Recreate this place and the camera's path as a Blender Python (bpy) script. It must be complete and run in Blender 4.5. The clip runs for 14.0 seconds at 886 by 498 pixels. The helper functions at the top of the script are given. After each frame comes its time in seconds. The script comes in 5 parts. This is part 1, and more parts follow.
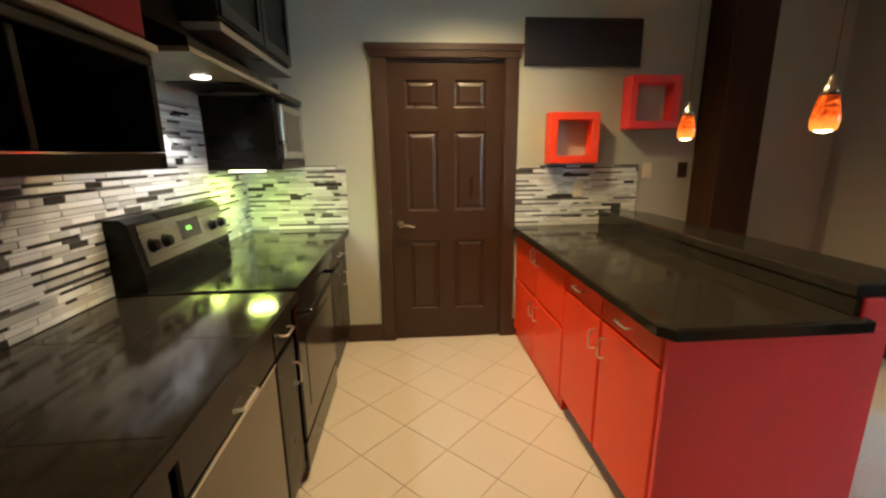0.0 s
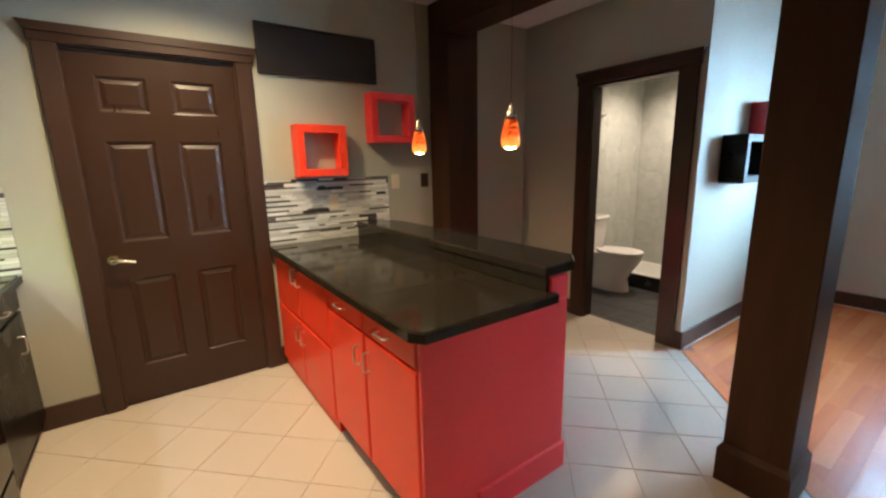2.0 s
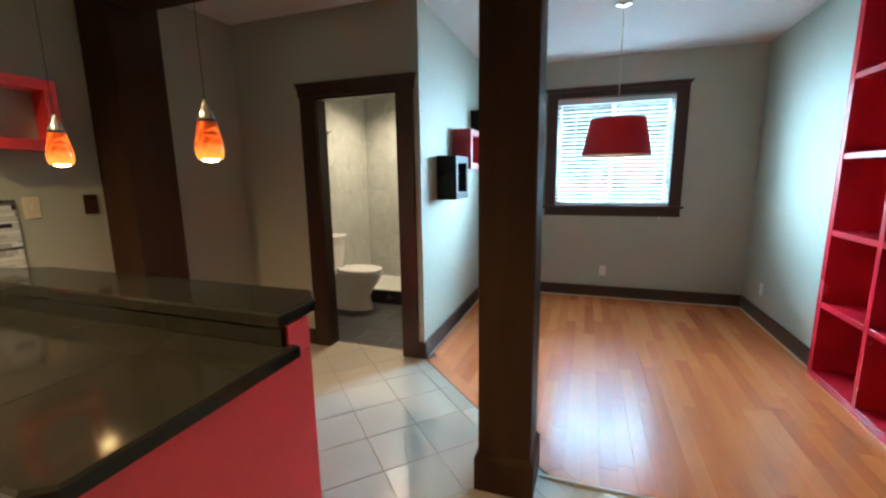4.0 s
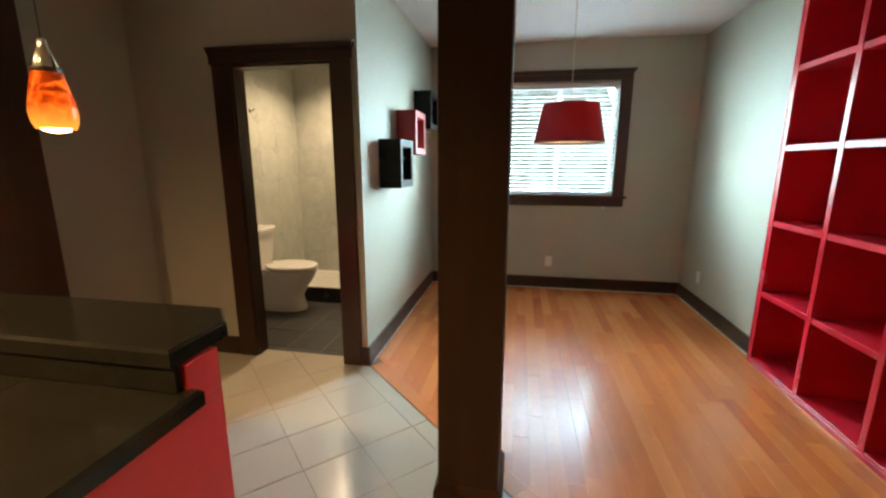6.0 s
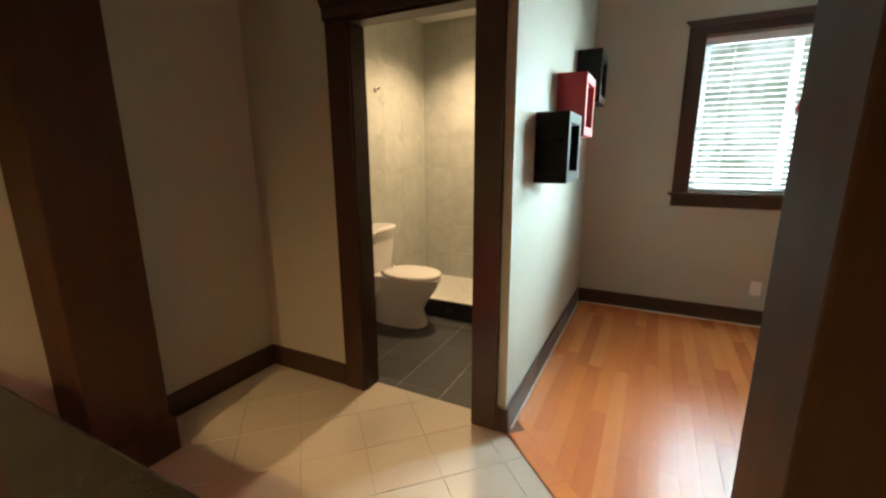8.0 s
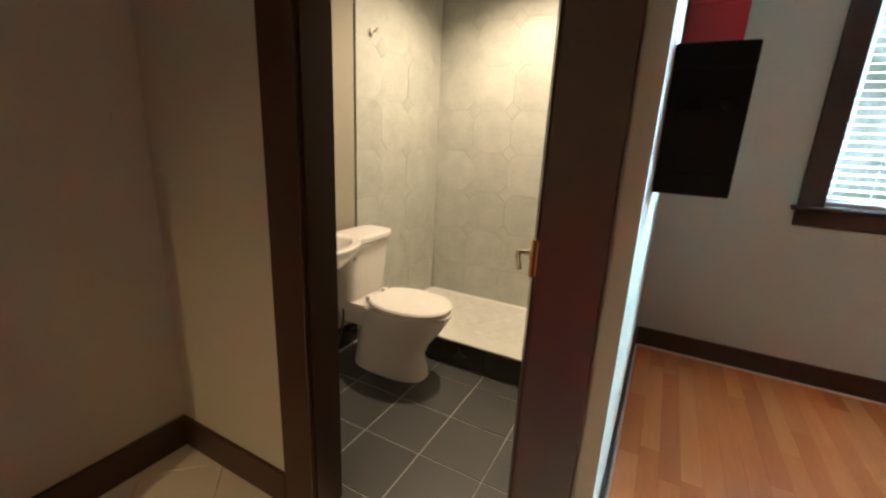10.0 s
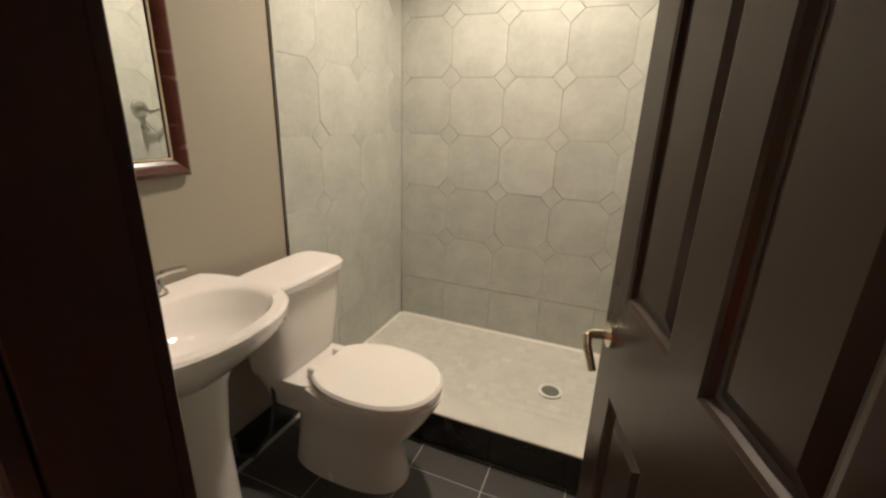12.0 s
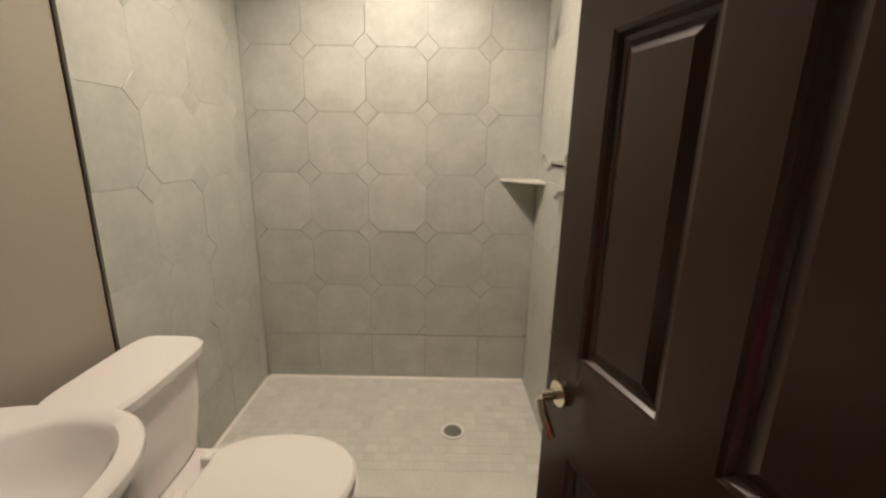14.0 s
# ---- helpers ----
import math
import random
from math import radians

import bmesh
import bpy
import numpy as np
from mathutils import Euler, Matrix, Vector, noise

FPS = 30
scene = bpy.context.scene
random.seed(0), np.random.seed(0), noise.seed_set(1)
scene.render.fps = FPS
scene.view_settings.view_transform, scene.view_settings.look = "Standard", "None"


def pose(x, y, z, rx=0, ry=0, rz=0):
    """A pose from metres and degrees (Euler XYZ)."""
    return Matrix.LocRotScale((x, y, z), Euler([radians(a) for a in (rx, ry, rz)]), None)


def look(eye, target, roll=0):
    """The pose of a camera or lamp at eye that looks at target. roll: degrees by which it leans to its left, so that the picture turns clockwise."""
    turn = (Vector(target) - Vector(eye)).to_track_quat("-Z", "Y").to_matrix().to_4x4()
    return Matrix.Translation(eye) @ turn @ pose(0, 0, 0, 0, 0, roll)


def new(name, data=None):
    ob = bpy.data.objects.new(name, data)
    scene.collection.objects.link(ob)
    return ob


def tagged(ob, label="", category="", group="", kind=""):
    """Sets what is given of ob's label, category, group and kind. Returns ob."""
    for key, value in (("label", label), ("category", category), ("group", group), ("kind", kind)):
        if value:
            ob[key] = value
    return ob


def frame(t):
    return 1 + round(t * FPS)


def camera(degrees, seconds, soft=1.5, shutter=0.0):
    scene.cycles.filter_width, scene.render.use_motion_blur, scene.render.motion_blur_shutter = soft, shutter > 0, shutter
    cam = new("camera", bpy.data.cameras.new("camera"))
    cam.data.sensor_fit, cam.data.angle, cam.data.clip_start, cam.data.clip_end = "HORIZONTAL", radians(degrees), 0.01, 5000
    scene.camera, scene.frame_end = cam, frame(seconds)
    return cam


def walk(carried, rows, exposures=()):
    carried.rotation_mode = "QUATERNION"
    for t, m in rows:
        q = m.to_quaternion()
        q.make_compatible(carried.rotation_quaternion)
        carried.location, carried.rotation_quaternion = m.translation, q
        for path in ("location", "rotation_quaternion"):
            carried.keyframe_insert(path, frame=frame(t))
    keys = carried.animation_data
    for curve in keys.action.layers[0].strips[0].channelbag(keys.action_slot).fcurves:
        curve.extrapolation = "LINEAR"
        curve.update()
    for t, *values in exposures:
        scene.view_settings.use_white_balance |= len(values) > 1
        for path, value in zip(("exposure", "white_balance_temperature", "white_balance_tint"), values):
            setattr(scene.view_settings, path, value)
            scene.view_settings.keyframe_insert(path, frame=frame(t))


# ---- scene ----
cam = camera(93.9, 14.0, soft=2.4)
# seconds, eye, point looked at, lean
PATH = [
    (0, (0.682, 0.088, 1.429), (0.839, 2.032, 0.987), -0.6),
    (0.5, (0.664, 0.135, 1.43), (1.059, 2.045, 0.986), -0.8),
    (1, (0.701, 0.167, 1.434), (1.403, 1.991, 1.008), -0.9),
    (1.5, (0.769, 0.164, 1.435), (1.707, 1.883, 1.031), -1.2),
    (2, (0.817, 0.144, 1.44), (1.951, 1.74, 1.033), -1.2),
    (2.5, (0.878, 0.185, 1.438), (2.216, 1.618, 1.041), -0.9),
    (3, (0.968, 0.22, 1.426), (2.471, 1.484, 1.047), -0.8),
    (3.5, (1.046, 0.271, 1.443), (2.758, 1.238, 1.077), -0.4),
    (4, (1.107, 0.34, 1.438), (2.968, 0.986, 1.091), -0.8),
    (4.2, (1.134, 0.381, 1.45), (3.033, 0.898, 1.094), -0.5),
    (6.3, (1.491, 0.495, 1.415), (3.417, 0.848, 1.009), 0.1),
    (6.5, (1.575, 0.509, 1.398), (3.466, 1.017, 0.99), 0.2),
    (7, (1.743, 0.665, 1.4), (3.621, 1.244, 1.029), -0.1),
    (7.5, (1.939, 0.852, 1.401), (3.77, 1.509, 0.933), -1.2),
    (8, (2.188, 0.946, 1.39), (3.929, 1.827, 0.948), -0.3),
    (8.2, (2.261, 0.976, 1.385), (3.959, 1.928, 0.926), 0.1),
    (10.3, (3.269, 1.612, 1.357), (4.988, 2.497, 0.847), 3.3),
    (10.5, (3.342, 1.706, 1.359), (5.102, 2.521, 0.869), 2.2),
    (11, (3.517, 1.833, 1.382), (5.319, 2.53, 0.865), 0.7),
    (11.5, (3.728, 1.906, 1.371), (5.512, 2.628, 0.827), 1.6),
    (12, (3.864, 1.957, 1.356), (5.636, 2.663, 0.753), 1.9),
    (12.5, (3.943, 2.055, 1.359), (5.756, 2.64, 0.749), 1.7),
    (13, (3.98, 2.136, 1.381), (5.854, 2.526, 0.801), 1.6),
    (13.5, (3.985, 2.157, 1.397), (5.905, 2.349, 0.87), 1.5),
    (14, (3.974, 2.162, 1.42), (5.914, 2.154, 0.932), 1.2),
]
EXPOSURES = [(0, 0.22, 6300, 12), (1.5, 0.45, 5800, 18), (2.5, 0.32, 5600, 14), (3.0, 0.32, 5500, 12), (3.5, 0.32, 5500, 8), (4.2, 0.36, 6000, 8), (6.3, 0.18, 7400, 14), (7.5, 0.46, 7700, 18), (8.2, 0.28, 7600, 13), (10.5, 0.53, 6200, 12), (11.0, 0.38, 6400, 16), (12.0, 0.18, 5650, 13), (13.0, 0.06, 5600, 14), (14, -0.08, 5600, 15)]
walk(cam, [(t, look(eye, to, lean)) for t, eye, to, lean in PATH], EXPOSURES)
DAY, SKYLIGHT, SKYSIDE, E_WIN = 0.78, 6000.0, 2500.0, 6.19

# ---------- light ----------
world = bpy.data.worlds.new("world")
scene.world = world
world.use_nodes = True
wn = world.node_tree.nodes
sky = wn.new("ShaderNodeTexSky")
sky.sky_type, sky.sun_disc = "NISHITA", False
sky.sun_elevation, sky.sun_rotation = radians(38), radians(200)
world.node_tree.links.new(sky.outputs[0], wn["Background"].inputs[0])
wn["Background"].inputs[1].default_value = 0.1


def lamp(name, kind, loc, energy, colour, size=0.1, target=None, spot=None, blend=0.6):
    data = bpy.data.lights.new(name, kind)
    data.energy, data.color = energy, colour
    if kind == "AREA":
        data.shape, data.size = "DISK", size
    else:
        data.shadow_soft_size = size
    if kind == "SPOT":
        data.spot_size, data.spot_blend = radians(spot), blend
    ob = new(name, data)
    ob.matrix_world = look(loc, target) if target else Matrix.Translation(loc)
    return ob


WARM, AMBER, GREENISH = (1.0, 0.74, 0.37), (1.0, 0.55, 0.15), (0.74, 1.0, 0.14)
# unseen kitchen cans: first inferred from warm wall light, second added to brighten mosaic
lamp("unseen_kitchen_bulb", "SPOT", (1.08, 2.45, 2.655), 152, WARM, 0.05, (1.12, 2.30, 0), 146, 0.9)
lamp("unseen_kitchen_bulb", "SPOT", (0.95, 1.55, 2.655), 104, WARM, 0.05, (0.95, 1.75, 0), 130, 0.9)
# added weak fill; the hall itself has no lit lamp
lamp("hall_fill_bulb", "SPOT", (3.45, 2.35, 2.655), 0.3, WARM, 0.05, (3.45, 2.35, 0), 140, 0.8)
lamp("shower_can_bulb", "SPOT", (5.50, 2.38, 2.655), 138, (1.0, 0.79, 0.53), 0.05, (5.58, 2.38, 0), 132, 0.7)
# another added weak fill, with no known lamp over the toilet
lamp("vanity_fill_bulb", "SPOT", (5.0, 2.80, 2.655), 2.0, (1.0, 0.76, 0.45), 0.05, (5.0, 2.80, 0), 150, 0.7)
lamp("hood_bulb", "SPOT", (-0.205, 2.09, 1.762), 25, (0.98, 0.97, 0.93), 0.012, (-0.205, 2.09, 0), 122, 0.35)
lamp("undercabinet_bulb", "AREA", (-0.28, 2.72, 1.338), 4.2, GREENISH, 0.16, (-0.28, 2.72, 0))
lamp("pendant_bulb", "POINT", (2.195, 1.537, 1.528), 0.6, AMBER, 0.02)
lamp("pendant_bulb", "POINT", (2.195, 2.307, 1.528), 0.6, AMBER, 0.02)
lamp("shade_bulb", "POINT", (4.70, 0.14, 1.70), 4, WARM, 0.04)
# unseen area lamps standing in for the open sky above and on both sides of the garden, beyond the window
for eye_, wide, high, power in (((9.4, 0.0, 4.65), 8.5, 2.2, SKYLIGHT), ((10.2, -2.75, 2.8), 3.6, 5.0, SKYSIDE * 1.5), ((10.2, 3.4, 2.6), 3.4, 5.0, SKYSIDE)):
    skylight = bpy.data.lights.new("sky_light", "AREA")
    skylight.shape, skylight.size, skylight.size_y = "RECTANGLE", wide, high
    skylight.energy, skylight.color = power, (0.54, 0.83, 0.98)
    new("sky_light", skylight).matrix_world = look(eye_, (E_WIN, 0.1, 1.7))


# ---------- materials ----------
def mat(name, colour, rough=0.5, metal=0.0, vary=0.12, scale=6.0, fine=90.0, bump=0.06, coat=0.0, piece=0.0, stretch=(1, 1, 1), emit=0.0, emit_colour=None, spec=0.5, even=False):
    """A surface with broad and fine colour variation, fine relief, and, for pieces, a tone of their own."""
    m = bpy.data.materials.new(name)
    m.use_nodes = True
    nt = m.node_tree
    n, l = nt.nodes, nt.links
    b = n["Principled BSDF"]
    b.inputs["Metallic"].default_value = metal
    b.inputs["Coat Weight"].default_value = coat
    b.inputs["Coat Roughness"].default_value = 0.08
    b.inputs["Specular IOR Level"].default_value = spec
    tc = n.new("ShaderNodeTexCoord")
    mp = n.new("ShaderNodeMapping")
    mp.inputs["Scale"].default_value = stretch
    l.new(tc.outputs["Object"], mp.inputs["Vector"])
    info = n.new("ShaderNodeObjectInfo")
    big = n.new("ShaderNodeTexNoise")
    big.noise_dimensions = "4D"
    big.inputs["Scale"].default_value, big.inputs["Detail"].default_value = scale, 5
    small = n.new("ShaderNodeTexNoise")
    small.inputs["Scale"].default_value, small.inputs["Detail"].default_value = fine, 3
    w = n.new("ShaderNodeMath")
    w.operation = "MULTIPLY"
    w.inputs[1].default_value = 37.0
    l.new(info.outputs["Random"], w.inputs[0])
    l.new(w.outputs[0], big.inputs["W"])
    l.new(mp.outputs[0], big.inputs["Vector"])
    l.new(mp.outputs[0], small.inputs["Vector"])
    add = n.new("ShaderNodeMath")
    add.operation = "MULTIPLY_ADD"
    l.new(small.outputs[0], add.inputs[0])
    add.inputs[1].default_value = 0.45
    l.new(big.outputs[0], add.inputs[2])
    pc = n.new("ShaderNodeMath")
    pc.operation = "MULTIPLY_ADD"
    l.new(info.outputs["Random"], pc.inputs[0])
    pc.inputs[1].default_value = piece
    l.new(add.outputs[0], pc.inputs[2])
    rng = n.new("ShaderNodeMapRange")
    mid = 0.725 + piece / 2
    rng.inputs["From Min"].default_value, rng.inputs["From Max"].default_value = mid - 0.5 - piece / 2, mid + 0.5 + piece / 2
    rng.inputs["To Min"].default_value, rng.inputs["To Max"].default_value = 1 - vary - piece * 0.3, 1 + vary + piece * 0.3
    l.new(pc.outputs[0], rng.inputs["Value"])
    mul = n.new("ShaderNodeVectorMath")
    mul.operation = "SCALE"
    mul.inputs[0].default_value = colour
    l.new(rng.outputs[0], mul.inputs["Scale"])
    l.new(mul.outputs[0], b.inputs["Base Color"])
    rr = n.new("ShaderNodeMapRange")
    rr.inputs["From Min"].default_value, rr.inputs["From Max"].default_value = 0.3, 0.7
    rr.inputs["To Min"].default_value, rr.inputs["To Max"].default_value = max(0.02, rough * 0.82), min(1, rough * 1.18)
    l.new(big.outputs[0], rr.inputs["Value"])
    if even:
        b.inputs["Roughness"].default_value = rough
    else:
        l.new(rr.outputs[0], b.inputs["Roughness"])
    if bump:
        bp = n.new("ShaderNodeBump")
        bp.inputs["Strength"].default_value, bp.inputs["Distance"].default_value = bump, 0.004
        l.new(add.outputs[0], bp.inputs["Height"])
        l.new(bp.outputs[0], b.inputs["Normal"])
    if emit:
        b.inputs["Emission Color"].default_value = (*(emit_colour or colour), 1)
        b.inputs["Emission Strength"].default_value = emit
    return m


def ramp_mat(name, stops, rough, scale, stretch, coat=0.0, bump=0.08, random_share=0.75, even=False):
    """Pieces of many tones: a colour ramp over each piece's own number, with grain along it."""
    m = mat(name, (0.5, 0.5, 0.5), rough, scale=scale, stretch=stretch, coat=coat, bump=bump, fine=scale * 6, even=even)
    n, l = m.node_tree.nodes, m.node_tree.links
    info = next(q for q in n if q.bl_idname == "ShaderNodeObjectInfo")
    big = next(q for q in n if q.bl_idname == "ShaderNodeTexNoise")
    mix = n.new("ShaderNodeMath")
    mix.operation = "MULTIPLY_ADD"
    mix.inputs[1].default_value = random_share
    sc = n.new("ShaderNodeMath")
    sc.operation = "MULTIPLY"
    sc.inputs[1].default_value = 1 - random_share
    l.new(big.outputs[0], sc.inputs[0])
    l.new(info.outputs["Random"], mix.inputs[0])
    l.new(sc.outputs[0], mix.inputs[2])
    cr = n.new("ShaderNodeValToRGB")
    el = cr.color_ramp.elements
    el[0].position, el[0].color = stops[0][0], (*stops[0][1], 1)
    el[1].position, el[1].color = stops[-1][0], (*stops[-1][1], 1)
    for p, c in stops[1:-1]:
        e = el.new(p)
        e.color = (*c, 1)
    l.new(mix.outputs[0], cr.inputs[0])
    vm = next(q for q in n if q.bl_idname == "ShaderNodeVectorMath")
    l.new(cr.outputs[0], vm.inputs[0])
    return m


WALL = mat("taupe_wall_paint", (0.425, 0.425, 0.345), 0.62, vary=0.07, scale=1.7, fine=160, bump=0.10)
BATHWALL = mat("taupe_bathroom_paint", (0.335, 0.300, 0.244), 0.5, vary=0.08, scale=1.7, fine=160, bump=0.10)
CEIL = mat("white_ceiling_texture", (0.72, 0.70, 0.68), 0.85, vary=0.06, scale=3, fine=45, bump=0.35)
TRIM = mat("dark_brown_trim_paint", (0.046, 0.022, 0.013), 0.38, vary=0.22, scale=3, fine=70, bump=0.06, stretch=(1, 1, 0.3))
POSTM = mat("espresso_stained_wood", (0.050, 0.023, 0.012), 0.50, vary=0.35, scale=5, fine=60, bump=0.05, stretch=(3, 3, 0.25), coat=0.0, spec=0.12, even=True)
DOORM = mat("brown_semigloss_door_paint", (0.039, 0.0185, 0.0105), 0.32, vary=0.15, scale=4, fine=50, bump=0.07, stretch=(2, 2, 0.4), spec=0.45)
GROUT = mat("floor_grout", (0.47, 0.40, 0.315), 0.9, vary=0.3, scale=20, bump=0.3)
TILE = mat("beige_ceramic_floor_tile", (0.56, 0.49, 0.40), 0.22, vary=0.025, scale=1.2, fine=30, bump=0.0, piece=0.05, even=True)
SUBWOOD = mat("floor_joint_shadow_wood", (0.20, 0.075, 0.03), 0.7, scale=9)
PLANK = ramp_mat("cherry_wood_plank", [(0.02, (0.32, 0.080, 0.030)), (0.14, (0.55, 0.150, 0.046)), (0.36, (0.64, 0.186, 0.053)), (0.62, (0.69, 0.214, 0.062)), (0.84, (0.74, 0.258, 0.088)), (1.0, (0.79, 0.34, 0.14))], 0.24, 3, (0.5, 4, 4), coat=0.2, bump=0.0, random_share=0.72, even=True)
STRIP = mat("pale_transition_strip", (0.66, 0.56, 0.47), 0.4, scale=8)
SLATE = mat("charcoal_bath_floor_tile", (0.050, 0.048, 0.046), 0.42, vary=0.25, scale=7, fine=60, bump=0.12, piece=0.35)
BGROUT = mat("light_bath_grout", (0.42, 0.40, 0.36), 0.9, scale=30, bump=0.2)
OCT = mat("grey_green_octagon_tile", (0.45, 0.455, 0.41), 0.40, vary=0.24, scale=7, fine=40, bump=0.12, piece=0.22)
OGROUT = mat("grey_wall_grout", (0.25, 0.235, 0.19), 0.9, vary=0.5, scale=4, bump=0.2)
PAN = mat("off_white_shower_mosaic", (0.60, 0.585, 0.53), 0.45, vary=0.20, scale=5, fine=70, bump=0.10, piece=0.16)
CAULK = mat("white_caulk_bead", (0.78, 0.75, 0.68), 0.5, vary=0.08, scale=20)
BLACKTILE = mat("black_curb_tile", (0.018, 0.017, 0.017), 0.25, vary=0.3, scale=9)
CHINA = mat("white_vitreous_china", (0.81, 0.765, 0.735), 0.10, vary=0.025, scale=4, bump=0.0, coat=0.5)
SEATM = mat("white_plastic_seat", (0.82, 0.78, 0.73), 0.20, vary=0.02, scale=4, bump=0.01)
CHROME = mat("polished_chrome", (0.66, 0.645, 0.62), 0.10, 1.0, vary=0.05, bump=0.01)
SATIN = mat("satin_nickel_pull", (0.74, 0.71, 0.66), 0.30, 0.9, vary=0.05, bump=0.01)
BRASS = mat("worn_brass", (0.66, 0.50, 0.17), 0.36, 0.75, vary=0.25, scale=30, bump=0.08)
STEEL = mat("brushed_stainless", (0.50, 0.48, 0.45), 0.30, 1.0, vary=0.10, scale=3, fine=200, stretch=(1, 0.1, 6), bump=0.04)
BLACKSS = mat("black_stainless", (0.15, 0.135, 0.12), 0.16, 1.0, vary=0.12, scale=3, fine=200, bump=0.01)
NICKEL = mat("polished_warm_nickel", (0.80, 0.72, 0.58), 0.18, 1.0, vary=0.06, bump=0.01)
BLACKGL = mat("black_appliance_enamel", (0.006, 0.0055, 0.005), 0.10, vary=0.2, scale=6, bump=0.01, spec=0.4)
BLACKM = mat("black_satin_paint", (0.006, 0.005, 0.004), 0.30, vary=0.25, scale=6, bump=0.04, spec=0.18)
GRANITE = mat("black_tile_countertop", (0.024, 0.0195, 0.014), 0.10, vary=0.5, scale=14, fine=240, bump=0.02, coat=0.0, spec=0.32)
RED = mat("red_orange_cabinet_paint", (0.86, 0.056, 0.014), 0.36, vary=0.10, scale=4, fine=60, bump=0.07, spec=0.3)
# pinker than RED: cool daylight on the peninsula end is put into this colour
REDPANEL = mat("pink_tinted_red_paint", (0.86, 0.044, 0.040), 0.38, vary=0.12, scale=3, fine=60, bump=0.07)
REDSHELF = mat("red_bookcase_paint", (0.55, 0.014, 0.030), 0.24, vary=0.12, scale=4, fine=60, bump=0.06)
REDLACQ = mat("deep_red_gloss_lacquer", (0.10, 0.004, 0.008), 0.22, vary=0.15, scale=4, bump=0.02, spec=0.15)
DARKRED = mat("dark_red_shelf_paint", (0.40, 0.018, 0.024), 0.35, vary=0.1, scale=5)
MOSAIC = ramp_mat("pale_stone_mosaic", [(0.0, (0.40, 0.40, 0.375)), (0.2, (0.52, 0.52, 0.48)), (0.5, (0.68, 0.68, 0.64)), (0.8, (0.80, 0.80, 0.76)), (1.0, (0.84, 0.84, 0.81))], 0.20, 12, (1, 1, 3), coat=0.2, random_share=0.85)
MOSAIC_DARK = ramp_mat("dark_glass_mosaic", [(0.0, (0.030, 0.027, 0.025)), (0.6, (0.07, 0.063, 0.058)), (1.0, (0.19, 0.18, 0.165))], 0.14, 12, (1, 1, 3), coat=0.3, random_share=0.85)
MGROUT = mat("mosaic_grout", (0.30, 0.29, 0.27), 0.9, scale=40)
IVORY = mat("ivory_plastic", (0.70, 0.60, 0.42), 0.35, vary=0.04, bump=0.01)
WHITEP = mat("white_plastic", (0.75, 0.74, 0.70), 0.35, vary=0.04, bump=0.01)
VENTM = mat("brown_black_panel", (0.020, 0.014, 0.011), 0.45, vary=0.25, scale=5, bump=0.08)
BLIND = mat("white_blind_slat", (0.64, 0.65, 0.66), 0.45, vary=0.04, bump=0.02)
VINYL = mat("white_window_vinyl", (0.80, 0.82, 0.84), 0.35, vary=0.03, bump=0.01)
SHADE0 = mat("red_fabric_shade", (0.28, 0.010, 0.020), 0.75, vary=0.10, scale=10, fine=400, bump=0.2)
SHADEIN = mat("cream_shade_lining", (0.75, 0.62, 0.40), 0.8, emit=0.8, emit_colour=(1.0, 0.70, 0.35))
AMBERGL = mat("amber_art_glass", (0.60, 0.085, 0.006), 0.12, vary=0.55, scale=38, fine=120, bump=0.1, coat=0.2, emit=0.95, emit_colour=(1.0, 0.17, 0.010))
BULB = mat("glowing_bulb", (1, 0.8, 0.4), 0.4, emit=22, emit_colour=(1.0, 0.72, 0.28), bump=0)
LEDW = mat("lit_lens", (1, 1, 1), 0.4, emit=7, emit_colour=(1.0, 0.90, 0.75), bump=0)
LEDG = mat("lit_green_white_lens", (1, 1, 0.7), 0.4, emit=7, emit_colour=(0.92, 1.0, 0.45), bump=0)
GREENLED = mat("green_clock_digits", (0.1, 0.6, 0.1), 0.4, emit=1.1, emit_colour=(0.30, 0.85, 0.12), bump=0)
MAHOG = mat("mahogany_mirror_frame", (0.085, 0.026, 0.018), 0.25, vary=0.3, scale=8, stretch=(1, 1, 4), coat=0.4)
CREAM = mat("gilt_cream_bead", (0.55, 0.45, 0.30), 0.4)
CABLE = mat("dark_braided_hose", (0.035, 0.035, 0.035), 0.4, 0.2)
WGLASS = mat("grey_oven_window", (0.035, 0.032, 0.028), 0.15, vary=0.1, bump=0.0)
HOODM = mat("hood_underside_enamel", (0.17, 0.14, 0.085), 0.35, vary=0.15)
HOODLIP = mat("grey_hood_lip", (0.16, 0.15, 0.13), 0.32, vary=0.15)

MIRROR = bpy.data.materials.new("mirror_glass")
MIRROR.use_nodes = True
mb = MIRROR.node_tree.nodes["Principled BSDF"]
mb.inputs["Base Color"].default_value, mb.inputs["Metallic"].default_value, mb.inputs["Roughness"].default_value = (0.86, 0.88, 0.86, 1), 1.0, 0.015
GLASS = bpy.data.materials.new("window_glass")
GLASS.use_nodes = True
gb = GLASS.node_tree.nodes["Principled BSDF"]
gb.inputs["Base Color"].default_value, gb.inputs["Roughness"].default_value = (0.95, 0.97, 0.97, 1), 0.0
gb.inputs["Transmission Weight"].default_value, gb.inputs["IOR"].default_value = 1.0, 1.1

